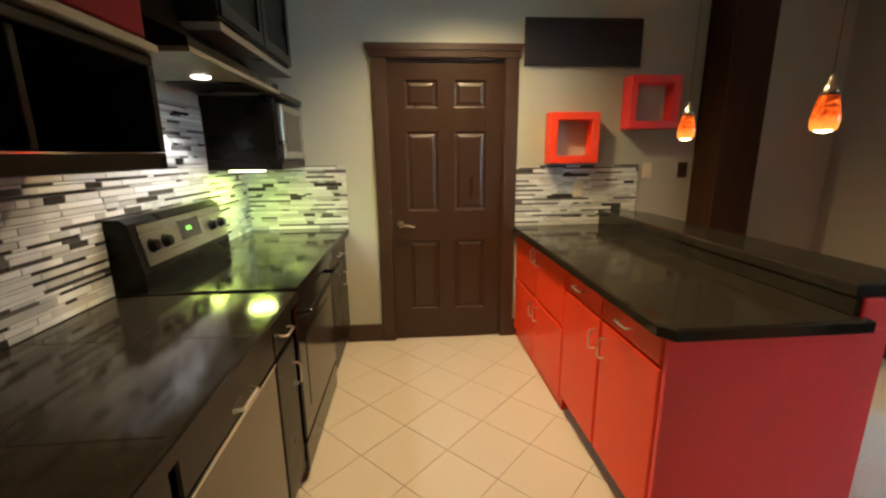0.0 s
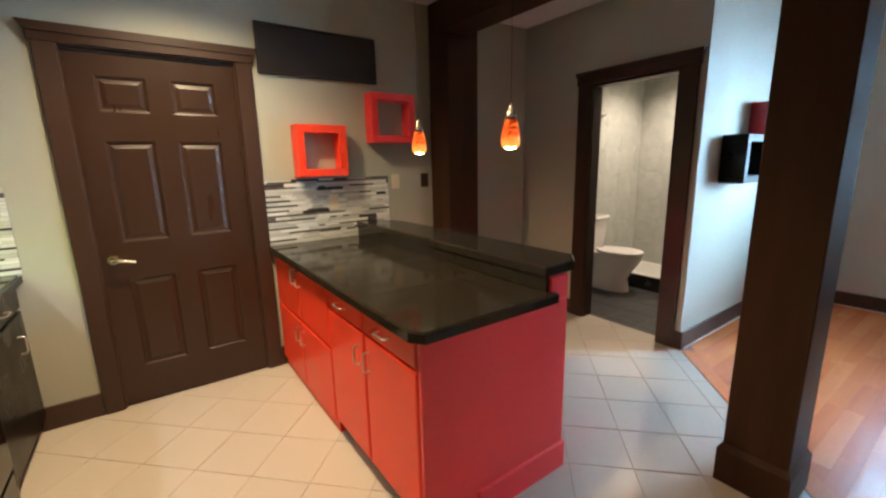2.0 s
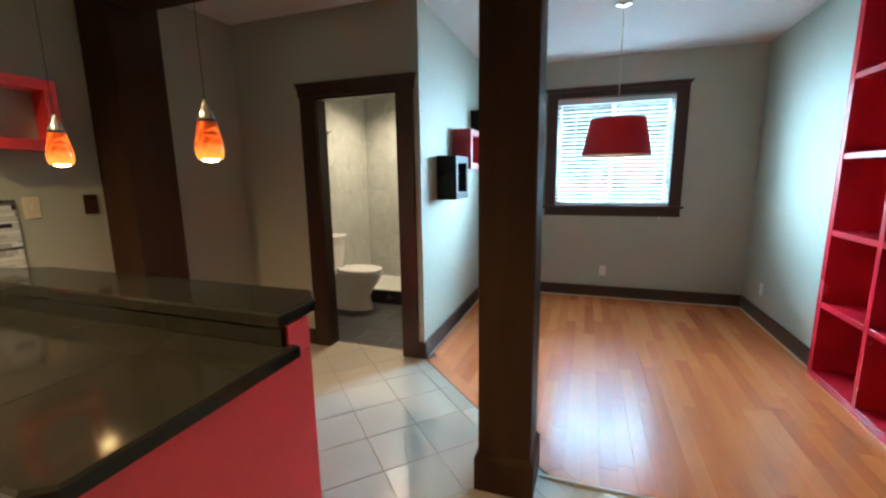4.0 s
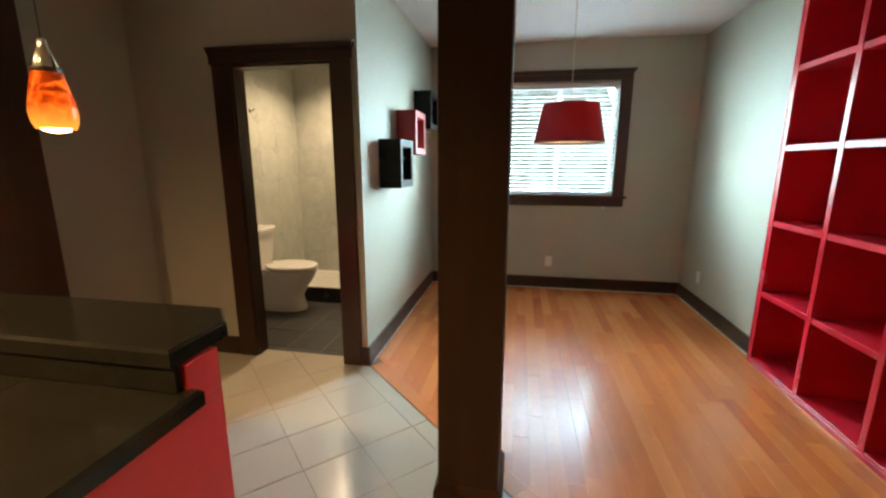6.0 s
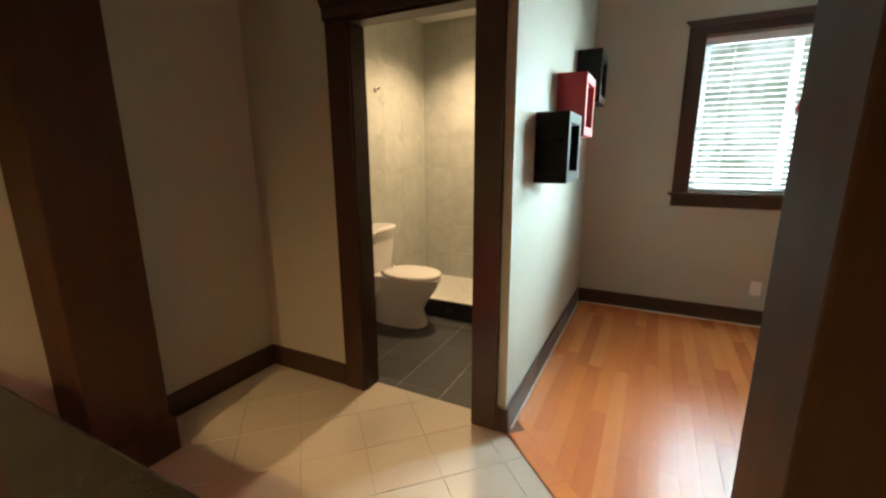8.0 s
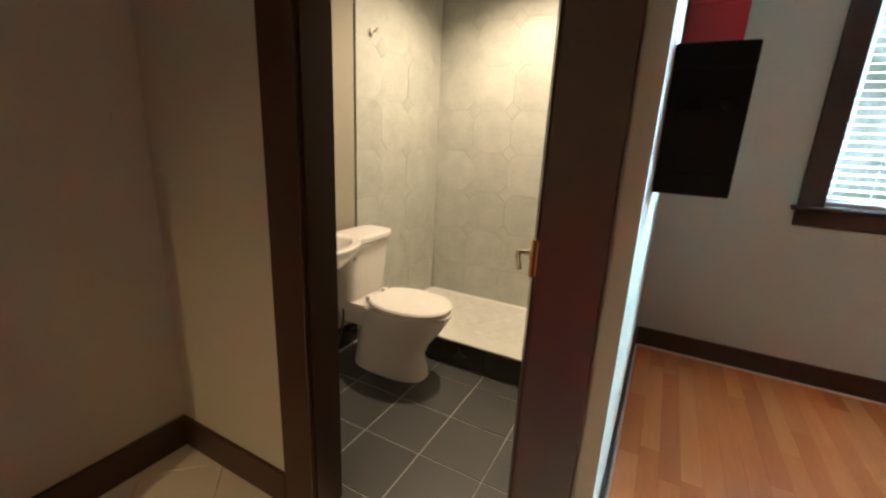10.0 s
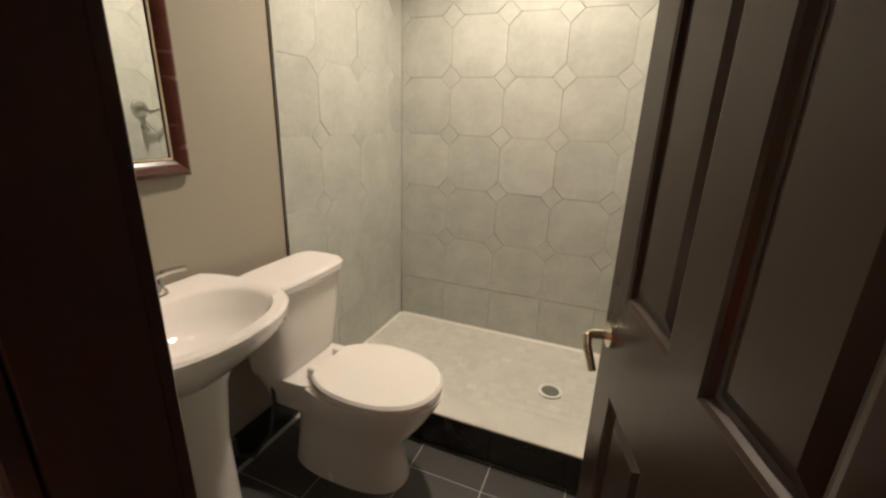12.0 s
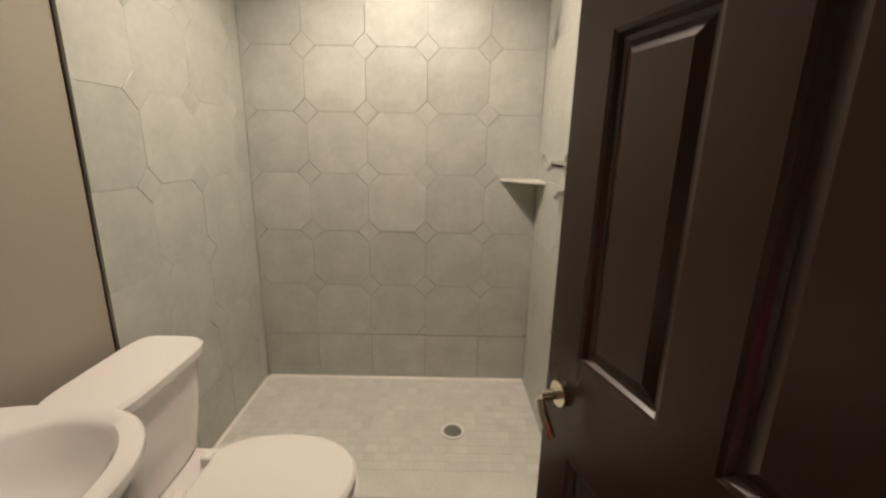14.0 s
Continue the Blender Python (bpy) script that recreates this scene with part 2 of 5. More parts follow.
BACK = bpy.data.materials.new("garden_daylight")
BACK.use_nodes = True
bn, bl = BACK.node_tree.nodes, BACK.node_tree.links
bn.remove(bn["Principled BSDF"])
em = bn.new("ShaderNodeEmission")
em.inputs["Strength"].default_value = DAY
bnz = bn.new("ShaderNodeTexNoise")
bnz.inputs["Scale"].default_value, bnz.inputs["Detail"].default_value, bnz.inputs["Roughness"].default_value = 0.9, 7, 0.7
btc = bn.new("ShaderNodeTexCoord")
bl.new(btc.outputs["Object"], bnz.inputs["Vector"])
bcr = bn.new("ShaderNodeValToRGB")
be = bcr.color_ramp.elements
be[0].position, be[0].color = 0.30, (0.14, 0.22, 0.17, 1)
be[1].position, be[1].color = 0.66, (0.72, 0.90, 1.0, 1)
be.new(0.46).color = (0.34, 0.47, 0.42, 1)
be.new(0.55).color = (0.58, 0.76, 0.80, 1)
bl.new(bnz.outputs[0], bcr.inputs[0])
bl.new(bcr.outputs[0], em.inputs["Color"])
bl.new(em.outputs[0], bn["Material Output"].inputs["Surface"])

# fabric that lets the bulb glow through
SHADE = SHADE0
sn, sl = SHADE.node_tree.nodes, SHADE.node_tree.links
tr = sn.new("ShaderNodeBsdfTranslucent")
tr.inputs["Color"].default_value = (0.62, 0.02, 0.03, 1)
mx = sn.new("ShaderNodeMixShader")
mx.inputs[0].default_value = 0.2
sl.new(sn["Principled BSDF"].outputs[0], mx.inputs[1])
sl.new(tr.outputs[0], mx.inputs[2])
sl.new(mx.outputs[0], sn["Material Output"].inputs["Surface"])
# mottled amber glass: red streaks over orange, glowing
an, al = AMBERGL.node_tree.nodes, AMBERGL.node_tree.links
anz = an.new("ShaderNodeTexNoise")
anz.inputs["Scale"].default_value, anz.inputs["Detail"].default_value, anz.inputs["Distortion"].default_value = 34, 4, 1.5
atc = an.new("ShaderNodeTexCoord")
al.new(atc.outputs["Object"], anz.inputs["Vector"])
acr = an.new("ShaderNodeValToRGB")
ae = acr.color_ramp.elements
ae[0].position, ae[0].color = 0.40, (0.10, 0.004, 0.001, 1)
ae[1].position, ae[1].color = 0.74, (1.0, 0.26, 0.02, 1)
ae.new(0.54).color = (0.75, 0.07, 0.006, 1)
al.new(anz.outputs[0], acr.inputs[0])
al.new(acr.outputs[0], an["Principled BSDF"].inputs["Emission Color"])

# brighter and yellower near the bulb in the foot of the glass
asp = an.new("ShaderNodeSeparateXYZ")
al.new(atc.outputs["Generated"], asp.inputs[0])
arg = an.new("ShaderNodeMapRange")
arg.inputs["From Min"].default_value, arg.inputs["From Max"].default_value = 0.0, 0.44
arg.inputs["To Min"].default_value, arg.inputs["To Max"].default_value = 0.8, 0.0
al.new(asp.outputs["Z"], arg.inputs["Value"])
amx = an.new("ShaderNodeMix")
amx.data_type = "RGBA"
al.new(arg.outputs[0], amx.inputs[0])
al.new(acr.outputs[0], amx.inputs[6])
amx.inputs[7].default_value = (1.6, 0.62, 0.08, 1)
al.new(amx.outputs[2], an["Principled BSDF"].inputs["Emission Color"])

for lk in [k for k in PAN.node_tree.links if k.from_node.bl_idname == "ShaderNodeObjectInfo"]:
    pg = PAN.node_tree.nodes.new("ShaderNodeNewGeometry")
    PAN.node_tree.links.new(pg.outputs["Random Per Island"], lk.to_socket)

def per_island(source):
    """A copy of a material whose tone goes by the loose parts of a joined mesh."""
    m = source.copy()
    n, l = m.node_tree.nodes, m.node_tree.links
    geo = n.new("ShaderNodeNewGeometry")
    for lk in [k for k in l if k.from_node.bl_idname == "ShaderNodeObjectInfo"]:
        l.new(geo.outputs["Random Per Island"], lk.to_socket)
    return m


MOSAIC_ISLES, MOSAIC_DARK_ISLES = per_island(MOSAIC), per_island(MOSAIC_DARK)


# ---------- mesh helpers ----------
def B(bm, x0, x1, y0, y1, z0, z1):
    """Adds a box."""
    v = [bm.verts.new((x, y, z)) for z in (z0, z1) for x, y in ((x0, y0), (x1, y0), (x1, y1), (x0, y1))]
    for f in ((3, 2, 1, 0), (4, 5, 6, 7), (0, 1, 5, 4), (1, 2, 6, 5), (2, 3, 7, 6), (3, 0, 4, 7)):
        bm.faces.new([v[i] for i in f])
    return bm


def box(x0, x1, y0, y1, z0, z1, bevel=0.0, seg=1):
    bm = B(bmesh.new(), x0, x1, y0, y1, z0, z1)
    if bevel:
        bmesh.ops.bevel(bm, geom=bm.edges[:], offset=bevel, segments=seg, profile=0.5, affect="EDGES")
    return bm


def boxes(*list_of):
    bm = bmesh.new()
    for b in list_of:
        B(bm, *b)
    return bm


def prism(pts, z0, z1, bevel=0.0):
    bm = bmesh.new()
    lo = [bm.verts.new((x, y, z0)) for x, y in pts]
    hi = [bm.verts.new((x, y, z1)) for x, y in pts]
    n = len(pts)
    bm.faces.new(lo[::-1]), bm.faces.new(hi)
    for i in range(n):
        bm.faces.new((lo[i], lo[(i + 1) % n], hi[(i + 1) % n], hi[i]))
    if bevel:
        bmesh.ops.bevel(bm, geom=[e for e in bm.edges if abs(e.verts[0].co.z - z1) < 1e-6 and abs(e.verts[1].co.z - z1) < 1e-6], offset=bevel, segments=1, affect="EDGES")
    return bm


def loft(rings, caps=True, bm=None):
    """Skins closed rings of points of equal count."""
    bm = bm or bmesh.new()
    rows = [[bm.verts.new(p) for p in r] for r in rings]
    n = len(rows[0])
    for a, b in zip(rows, rows[1:]):
        for i in range(n):
            bm.faces.new((a[i], a[(i + 1) % n], b[(i + 1) % n], b[i]))
    if caps:
        bm.faces.new(rows[0][::-1]), bm.faces.new(rows[-1])
    bmesh.ops.recalc_face_normals(bm, faces=bm.faces[:])
    return bm


def oval(cx, cy, z, rx, ry, n=32, power=2.0, back=None):
    """A ring; back squares off its far (+y) side at that y."""
    out = []
    for i in range(n):
        a = 2 * math.pi * i / n
        c, s = math.cos(a), math.sin(a)
        x = cx + rx * math.copysign(abs(c) ** (2 / power), c)
        y = cy + ry * math.copysign(abs(s) ** (2 / power), s)
        out.append((x, min(y, back) if back is not None else y, z))
    return out


def lathe(profile, x, y, n=24, bm=None, caps=True):
    return loft([[(x + r * math.cos(2 * math.pi * i / n), y + r * math.sin(2 * math.pi * i / n), z) for i in range(n)] for r, z in profile], caps, bm)


def rod(points, r, n=10, bm=None):
    """A round bar along a line of points."""
    bm = bm or bmesh.new()
    rings = []
    pts = [Vector(p) for p in points]
    for i, p in enumerate(pts):
        d = (pts[min(i + 1, len(pts) - 1)] - pts[max(i - 1, 0)]).normalized()
        u = d.orthogonal().normalized() if i == 0 else (u - d * u.dot(d)).normalized()
        w = d.cross(u)
        rad = r[i] if isinstance(r, (list, tuple)) else r
        rings.append([p + rad * (math.cos(2 * math.pi * k / n) * u + math.sin(2 * math.pi * k / n) * w) for k in range(n)])
    return loft(rings, True, bm)


def mesh_of(name, bm, material, smooth=False):
    me = bpy.data.meshes.new(name)
    bm.to_mesh(me)
    bm.free()
    me.materials.append(material)
    if smooth:
        for p in me.polygons:
            p.use_smooth = True
        me.set_sharp_from_angle(angle=radians(38))
    return me


def thing(name, at, label, category, group="", kind=""):
    ob = new(name)
    ob.empty_display_size = 0.05
    ob.location = at
    return tagged(ob, label, category, group, kind)


def part(name, bm, material, parent, label="", smooth=False, local=False):
    """One mesh under a thing or a part; bm is in world places unless local."""
    if not local:
        off, p = Vector(), parent
        while p:
            off += p.location
            p = p.parent
        bmesh.ops.translate(bm, vec=-off, verts=bm.verts[:])
    ob = new(name, mesh_of(name, bm, material, smooth))
    ob.parent = parent
    return tagged(ob, label) if label else ob


def single(name, bm, material, label, category, group="", kind="", smooth=False):
    return tagged(new(name, mesh_of(name, bm, material, smooth)), label, category, group, kind)


def setting(name, bm, material, label, category):
    return single(name, bm, material, label, category, kind="structure")


def piece(name, me, at, parent, rz=0.0):
    """A piece that shares its mesh with its like."""
    ob = new(name, me)
    ob.parent = parent
    ob.location = Vector(at) - parent.location
    ob.rotation_euler = (0, 0, rz)
    return ob


# ---------- plan ----------
N, W, E, S, H = 3.17, -0.47, 6.19, -1.28, 2.68
BW, SH = 4.0, 1.51
setting("floor", box(W - 0.12, E + 0.12, -1.72, N + 0.12, -0.16, -0.004), GROUT, "sanded beige grout bed under the tile floor", "floor")
setting("ceiling", box(W - 0.12, E + 0.12, -1.72, N + 0.12, H, H + 0.12), CEIL, "white textured plaster ceiling over all rooms", "ceiling")
setting("wall_north", boxes((W - 0.12, 0.535, N, N + 0.12, 0, H), (1.395, 4.11, N, N + 0.12, 0, H), (0.535, 1.395, N, N + 0.12, 2.085, H)), WALL, "taupe painted wall behind the closed brown door", "wall")
setting("wall_west", box(W - 0.12, W, -1.4, N, 0, H), WALL, "taupe painted wall behind the black counter", "wall")
setting("wall_south_kitchen", box(W, 2.95, S - 0.12, S, 0, H), WALL, "plain taupe wall closing the kitchen", "wall")
setting("wall_south", boxes((4.575, E, S - 0.12, S, 0, H), (2.95, 4.575, S - 0.12, S, 2.56, H)), WALL, "grey painted wall beside the red bookcase", "wall")
setting("wall_alcove", boxes((2.95, 4.575, -1.70, -1.62, 0, H), (2.87, 2.95, -1.70, S - 0.12, 0, H), (4.575, 4.66, -1.70, S - 0.12, 0, H)), WALL, "plain alcove walls round the red bookcase", "wall")
setting("wall_bath_west", boxes((BW, 4.11, SH + 0.11, 1.68, 0, H), (BW, 4.11, 2.40, N, 0, H), (BW, 4.11, 1.68, 2.40, 2.06, H)), WALL, "taupe painted wall with the bathroom doorway", "wall")
setting("wall_shelf", box(BW, E, SH, SH + 0.11, 0, H), WALL, "pale grey wall carrying three box shelves", "wall")
setting("wall_east", boxes((E, E + 0.12, -1.40, -0.51, 0, H), (E, E + 0.12, 0.70, SH, 0, H), (E, E + 0.12, -0.51, 0.70, 0, 1.08), (E, E + 0.12, -0.51, 0.70, 2.27, H)), WALL, "grey painted wall with the blind-covered window", "wall")
setting("wall_bath_north", box(4.11, E + 0.12, N + 0.01, N + 0.12, 0, H), BATHWALL, "taupe painted bathroom wall behind sink and toilet", "wall")
setting("wall_bath_east", box(E, E + 0.12, SH + 0.11, N + 0.01, 0, H), OGROUT, "grey grouted backing wall of the shower", "wall")


def trim(name, label, *bs):
    bm = bmesh.new()
    for b in bs:
        B(bm, *b)
    bmesh.ops.bevel(bm, geom=bm.edges[:], offset=0.003, segments=1, affect="EDGES")
    return setting(name, bm, TRIM, label, "trim")


BB = "dark brown painted baseboard along the wall foot"
for b in ((0.17, 0.445, N - 0.016, N, 0, 0.14), (1.478, 1.52, N - 0.016, N, 0, 0.14), (3.17, BW, N - 0.016, N, 0, 0.14), (BW - 0.016, BW, 2.535, N - 0.016, 0, 0.14), (BW - 0.016, BW, SH - 0.016, 1.565, 0, 0.14), (BW, E - 0.016, SH - 0.016, SH, 0, 0.14), (E - 0.016, E, S + 0.016, SH - 0.016, 0, 0.14), (4.60, E, S, S + 0.016, 0, 0.14), (W, 2.95, S, S + 0.016, 0, 0.14)):
    trim("baseboard", BB, b)
# shoe strips along the baseboards, with their whitish glint put into the pale colour
SHOE = "thin wooden shoe moulding at the baseboard, its whitish glint in the pale colour"
for b in ((BW + 0.02, E - 0.03, SH - 0.028, SH - 0.0165, 0.002, 0.014), (E - 0.028, E - 0.0165, S + 0.03, SH - 0.03, 0.002, 0.014), (4.60, E - 0.03, S + 0.0165, S + 0.028, 0.002, 0.014)):
    setting("shoe_trim", box(*b, bevel=0.004), STRIP, SHOE, "trim")


def casing(name, label, axis, face, a0, a1, top, leg, head, out, ears, depth):
    """Craftsman casing round an opening a0..a1 along x (axis 0) or y (axis 1), on a wall face; out: -1 or 1."""
    root = thing(name, (0, 0, 0), label, "door frame", kind="structure")

    def put(pname, p0, p1, z0, z1, t):
        lo, hi = sorted((face, face + out * t))
        bm = box(p0, p1, lo, hi, z0, z1, 0.003) if axis == 0 else box(lo, hi, p0, p1, z0, z1, 0.003)
        part(pname, bm, TRIM, root)
    put("casing_leg", a0 - leg, a0 + 0.012, 0, top, 0.022)
    put("casing_leg", a1 - 0.012, a1 + leg, 0, top, 0.022)
    put("casing_head", a0 - leg - 0.012, a1 + leg + 0.012, top, top + head, 0.028)
    # a head with sloping ends
    lo, hi = sorted((face, face + out * 0.034))
    bm = bmesh.new()
    pts = [(a0 - leg - 0.012, top + head - 0.045), (a1 + leg + 0.012, top + head - 0.045), (a1 + leg + ears, top + head), (a0 - leg - ears, top + head)]
    rings = [[((p, q, z) if axis == 0 else (q, p, z)) for p, z in pts] for q in (lo, hi)]
    part("casing_crown", loft(rings), TRIM, root)
    j0, j1 = sorted((face - out * depth, face - out * 0.001))
    for p0, p1, z0, z1 in ((a0 - 0.001, a0 + 0.018, 0, top - 0.018), (a1 - 0.018, a1 + 0.001, 0, top - 0.018), (a0 - 0.001, a1 + 0.001, top - 0.018, top + 0.001)):
        part("jamb", box(p0, p1, j0, j1, z0, z1) if axis == 0 else box(j0, j1, p0, p1, z0, z1), TRIM, root)
    if axis == 1:
        back = face - out * depth
        for p0, p1, z0, z1 in ((a0 - leg, a0 + 0.012, 0, top), (a1 - 0.012, a1 + leg, 0, top), (a0 - leg - 0.02, a1 + leg + 0.02, top, top + head)):
            part("inner_casing", box(back + 0.003, back + 0.022, p0, p1, z0, z1, 0.003), TRIM, root)
    return root


casing("door_frame_kitchen", "dark brown door casing with flared head", 0, N, 0.535, 1.395, 2.085, 0.085, 0.092, -1, 0.042, 0.09)
casing("door_frame_bath", "dark brown casing round the bathroom doorway", 1, BW, 1.68, 2.40, 2.06, 0.125, 0.105, -1, 0.03, 0.108)


def six_panel_door(name, w, h, at, rz, label, lever_side, hinges=True, droop=False):
    """Local: x along the width from the hinge, y through the thickness, z up; the seen face is +y."""
    root = thing(name, at, label, "door", kind="structure")
    root.rotation_euler = (0, 0, radians(rz))
    t = 0.036
    st, mid = 0.103 * w / 0.72, 0.10 * w / 0.72
    pw = (w - 2 * st - mid) / 2
    rows = ((0.235, 0.80), (1.02, 1.60), (1.755, 1.95))
    cols = ((st, st + pw), (st + pw + mid, w - st))
    bm = bmesh.new()
    zs = [0.004] + [z for r in rows for z in r] + [h]
    for i in range(0, len(zs), 2):
        B(bm, st, w - st, -t, 0, zs[i], zs[i + 1])
    B(bm, 0, st, -t, 0, 0.004, h), B(bm, w - st, w, -t, 0, 0.004, h)
    for r in rows:
        B(bm, cols[0][1], cols[1][0], -t, 0, *r)
    part("door_slab", bm, DOORM, root, local=True)
    for r in rows:
        for c in cols:
            def ring(i, y):
                return [(c[0] + i, y, r[0] + i), (c[1] - i, y, r[0] + i), (c[1] - i, y, r[1] - i), (c[0] + i, y, r[1] - i)]
            bm = loft([ring(0.002, -t + 0.004), ring(0.0, -0.0005), ring(0.008, -0.003), ring(0.014, -0.012), ring(0.022, -0.013), ring(0.044, -0.005)])
            part("door_panel", bm, DOORM, root, local=True)
    lx = w - 0.062 if lever_side > 0 else 0.062
    d = -1 if lever_side > 0 else 1
    knob = part("rosette", rod([(lx, 0, 0.925), (lx, 0.012, 0.925)], 0.027, 20), NICKEL, root, "satin nickel rose plate", True, True)
    part("lever", rod([(lx, 0.008, 0.925), (lx, 0.048, 0.925), (lx + d * 0.012, 0.056, 0.925), (lx + d * (0.022 if droop else 0.06), 0.056, 0.905 if droop else 0.920), (lx + d * (0.045 if droop else 0.105), 0.045 if droop else 0.054, 0.862 if droop else 0.908)], [0.011, 0.011, 0.011, 0.010, 0.008], 10), NICKEL, knob, "satin nickel lever", True, True)
    if hinges:
        for z in (0.22, 1.078, 1.84):
            hg = part("hinge", boxes((-0.003, -0.0005, -t + 0.002, -0.002, z - 0.045, z + 0.045), (-0.052, -0.004, -t - 0.004, -t - 0.0015, z - 0.051, z + 0.051)), BRASS, root, "worn brass hinge", False, True)
            for dz in (-0.034, 0.0, 0.034):
                part("screw", rod([(-0.028 - abs(dz) * 0.2, -t - 0.0014, z + dz), (-0.028 - abs(dz) * 0.2, -t - 0.0002, z + dz)], 0.0045, 8), TRIM, hg, "", True, True)
            part("hinge_pin", rod([(-0.004, 0.004, z - 0.048), (-0.004, 0.004, z + 0.048)], 0.006, 10), BRASS, hg, "", True, True)
    return root


six_panel_door("door_kitchen", 0.823, 2.06, (1.376, N + 0.012, 0.0), 180, "closed brown six-panel door with nickel lever", 1, hinges=False)
six_panel_door("door_bath", 0.70, 2.03, (4.115, 1.735, 0.004), 15.6, "open dark brown six-panel bathroom door", 1, droop=True)

# posts and beam
for nm, x0, x1, y0, y1, lb in (("post", 2.775, 3.02, 0.525, 0.762, "square espresso-stained wood post with a flared base"), ("post", 2.86, 3.165, 2.905, N - 0.002, "espresso-stained wood post against the wall")):
    root = thing(nm, ((x0 + x1) / 2, (y0 + y1) / 2, 0), lb, "post")
    part("shaft", box(x0, x1, y0, y1, 0.185, 2.42 if y0 < 1 else H, 0.006, 2), POSTM, root)
    by = y1 + 0.016 if y0 < 1 else y1
    a = [(x0 - 0.016, y0 - 0.016), (x1 + 0.016, y0 - 0.016), (x1 + 0.016, by), (x0 - 0.016, by)]
    b = [(x0, y0), (x1, y0), (x1, min(by, y1)), (x0, min(by, y1))]
    part("base", loft([[(*p, 0.001) for p in a], [(*p, 0.16) for p in a], [(*p, 0.187) for p in b]]), POSTM, root)
setting("ceiling_beam", box(2.80, 3.06, S, 2.903, 2.42, H, 0.006), POSTM, "espresso-stained boxed beam between the posts", "beam")

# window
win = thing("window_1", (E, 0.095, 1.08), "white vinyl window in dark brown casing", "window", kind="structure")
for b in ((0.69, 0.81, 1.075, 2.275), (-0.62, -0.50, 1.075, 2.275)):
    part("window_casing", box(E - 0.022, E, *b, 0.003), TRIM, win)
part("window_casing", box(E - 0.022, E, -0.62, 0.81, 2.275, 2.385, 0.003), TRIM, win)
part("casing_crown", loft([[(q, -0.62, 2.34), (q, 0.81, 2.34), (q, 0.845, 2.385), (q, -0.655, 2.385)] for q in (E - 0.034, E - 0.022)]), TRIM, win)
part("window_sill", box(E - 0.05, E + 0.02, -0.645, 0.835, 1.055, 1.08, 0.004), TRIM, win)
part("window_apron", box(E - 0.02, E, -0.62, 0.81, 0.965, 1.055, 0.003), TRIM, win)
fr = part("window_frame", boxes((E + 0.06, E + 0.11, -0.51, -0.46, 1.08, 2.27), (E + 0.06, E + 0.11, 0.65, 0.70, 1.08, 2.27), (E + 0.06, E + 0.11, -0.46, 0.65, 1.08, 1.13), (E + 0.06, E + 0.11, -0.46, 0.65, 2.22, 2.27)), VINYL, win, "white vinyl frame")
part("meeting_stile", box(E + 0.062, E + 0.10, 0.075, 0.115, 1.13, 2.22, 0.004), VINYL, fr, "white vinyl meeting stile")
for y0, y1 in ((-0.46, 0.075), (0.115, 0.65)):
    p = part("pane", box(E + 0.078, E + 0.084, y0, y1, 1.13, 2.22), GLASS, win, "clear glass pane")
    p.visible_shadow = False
blind = thing("window_blind", (E + 0.03, 0.095, 2.25), "white horizontal blind, lowered with slats open", "blind")
part("headrail", box(E + 0.005, E + 0.055, -0.500, 0.690, 2.205, 2.262, 0.004), BLIND, blind)
part("bottom_rail", box(E + 0.012, E + 0.05, -0.498, 0.688, 1.092, 1.112, 0.004), BLIND, blind)
bm = bmesh.new()
tilt = radians(10)
prof = [(-0.024, 0.0), (-0.012, 0.0028), (0.0, 0.0038), (0.012, 0.0028), (0.024, 0.0)]
pts = [(p * math.cos(tilt) - q * math.sin(tilt), p * math.sin(tilt) + q * math.cos(tilt)) for p, q in prof] + [(p * math.cos(tilt) - (q - 0.002) * math.sin(tilt), p * math.sin(tilt) + (q - 0.002) * math.cos(tilt)) for p, q in prof[::-1]]
slat = mesh_of("slat", loft([[(p, y, q) for p, q in pts] for y in (-0.592, 0.592)]), BLIND)
for i in range(25):
    piece("slat", slat, (E + 0.031, 0.095, 1.135 + i * 0.0432), blind)
for y in (-0.30, 0.095, 0.49):
    part("ladder_cord", boxes((E + 0.0055, E + 0.0068, y - 0.001, y + 0.001, 1.11, 2.21), (E + 0.0545, E + 0.0558, y - 0.001, y + 0.001, 1.11, 2.21)), BLIND, blind)
part("pull_cord", rod([(E - 0.004, -0.42, 2.21), (E - 0.006, -0.42, 1.6), (E - 0.006, -0.42, 0.98)], 0.0022, 6), WHITEP, blind)
part("cord_tassel", lathe([(0.003, 0.985), (0.007, 0.975), (0.008, 0.945), (0.004, 0.94)], E - 0.006, -0.42, 10), WHITEP, blind, "", True)
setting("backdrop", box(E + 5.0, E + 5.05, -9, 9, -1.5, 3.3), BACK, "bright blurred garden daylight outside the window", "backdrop")

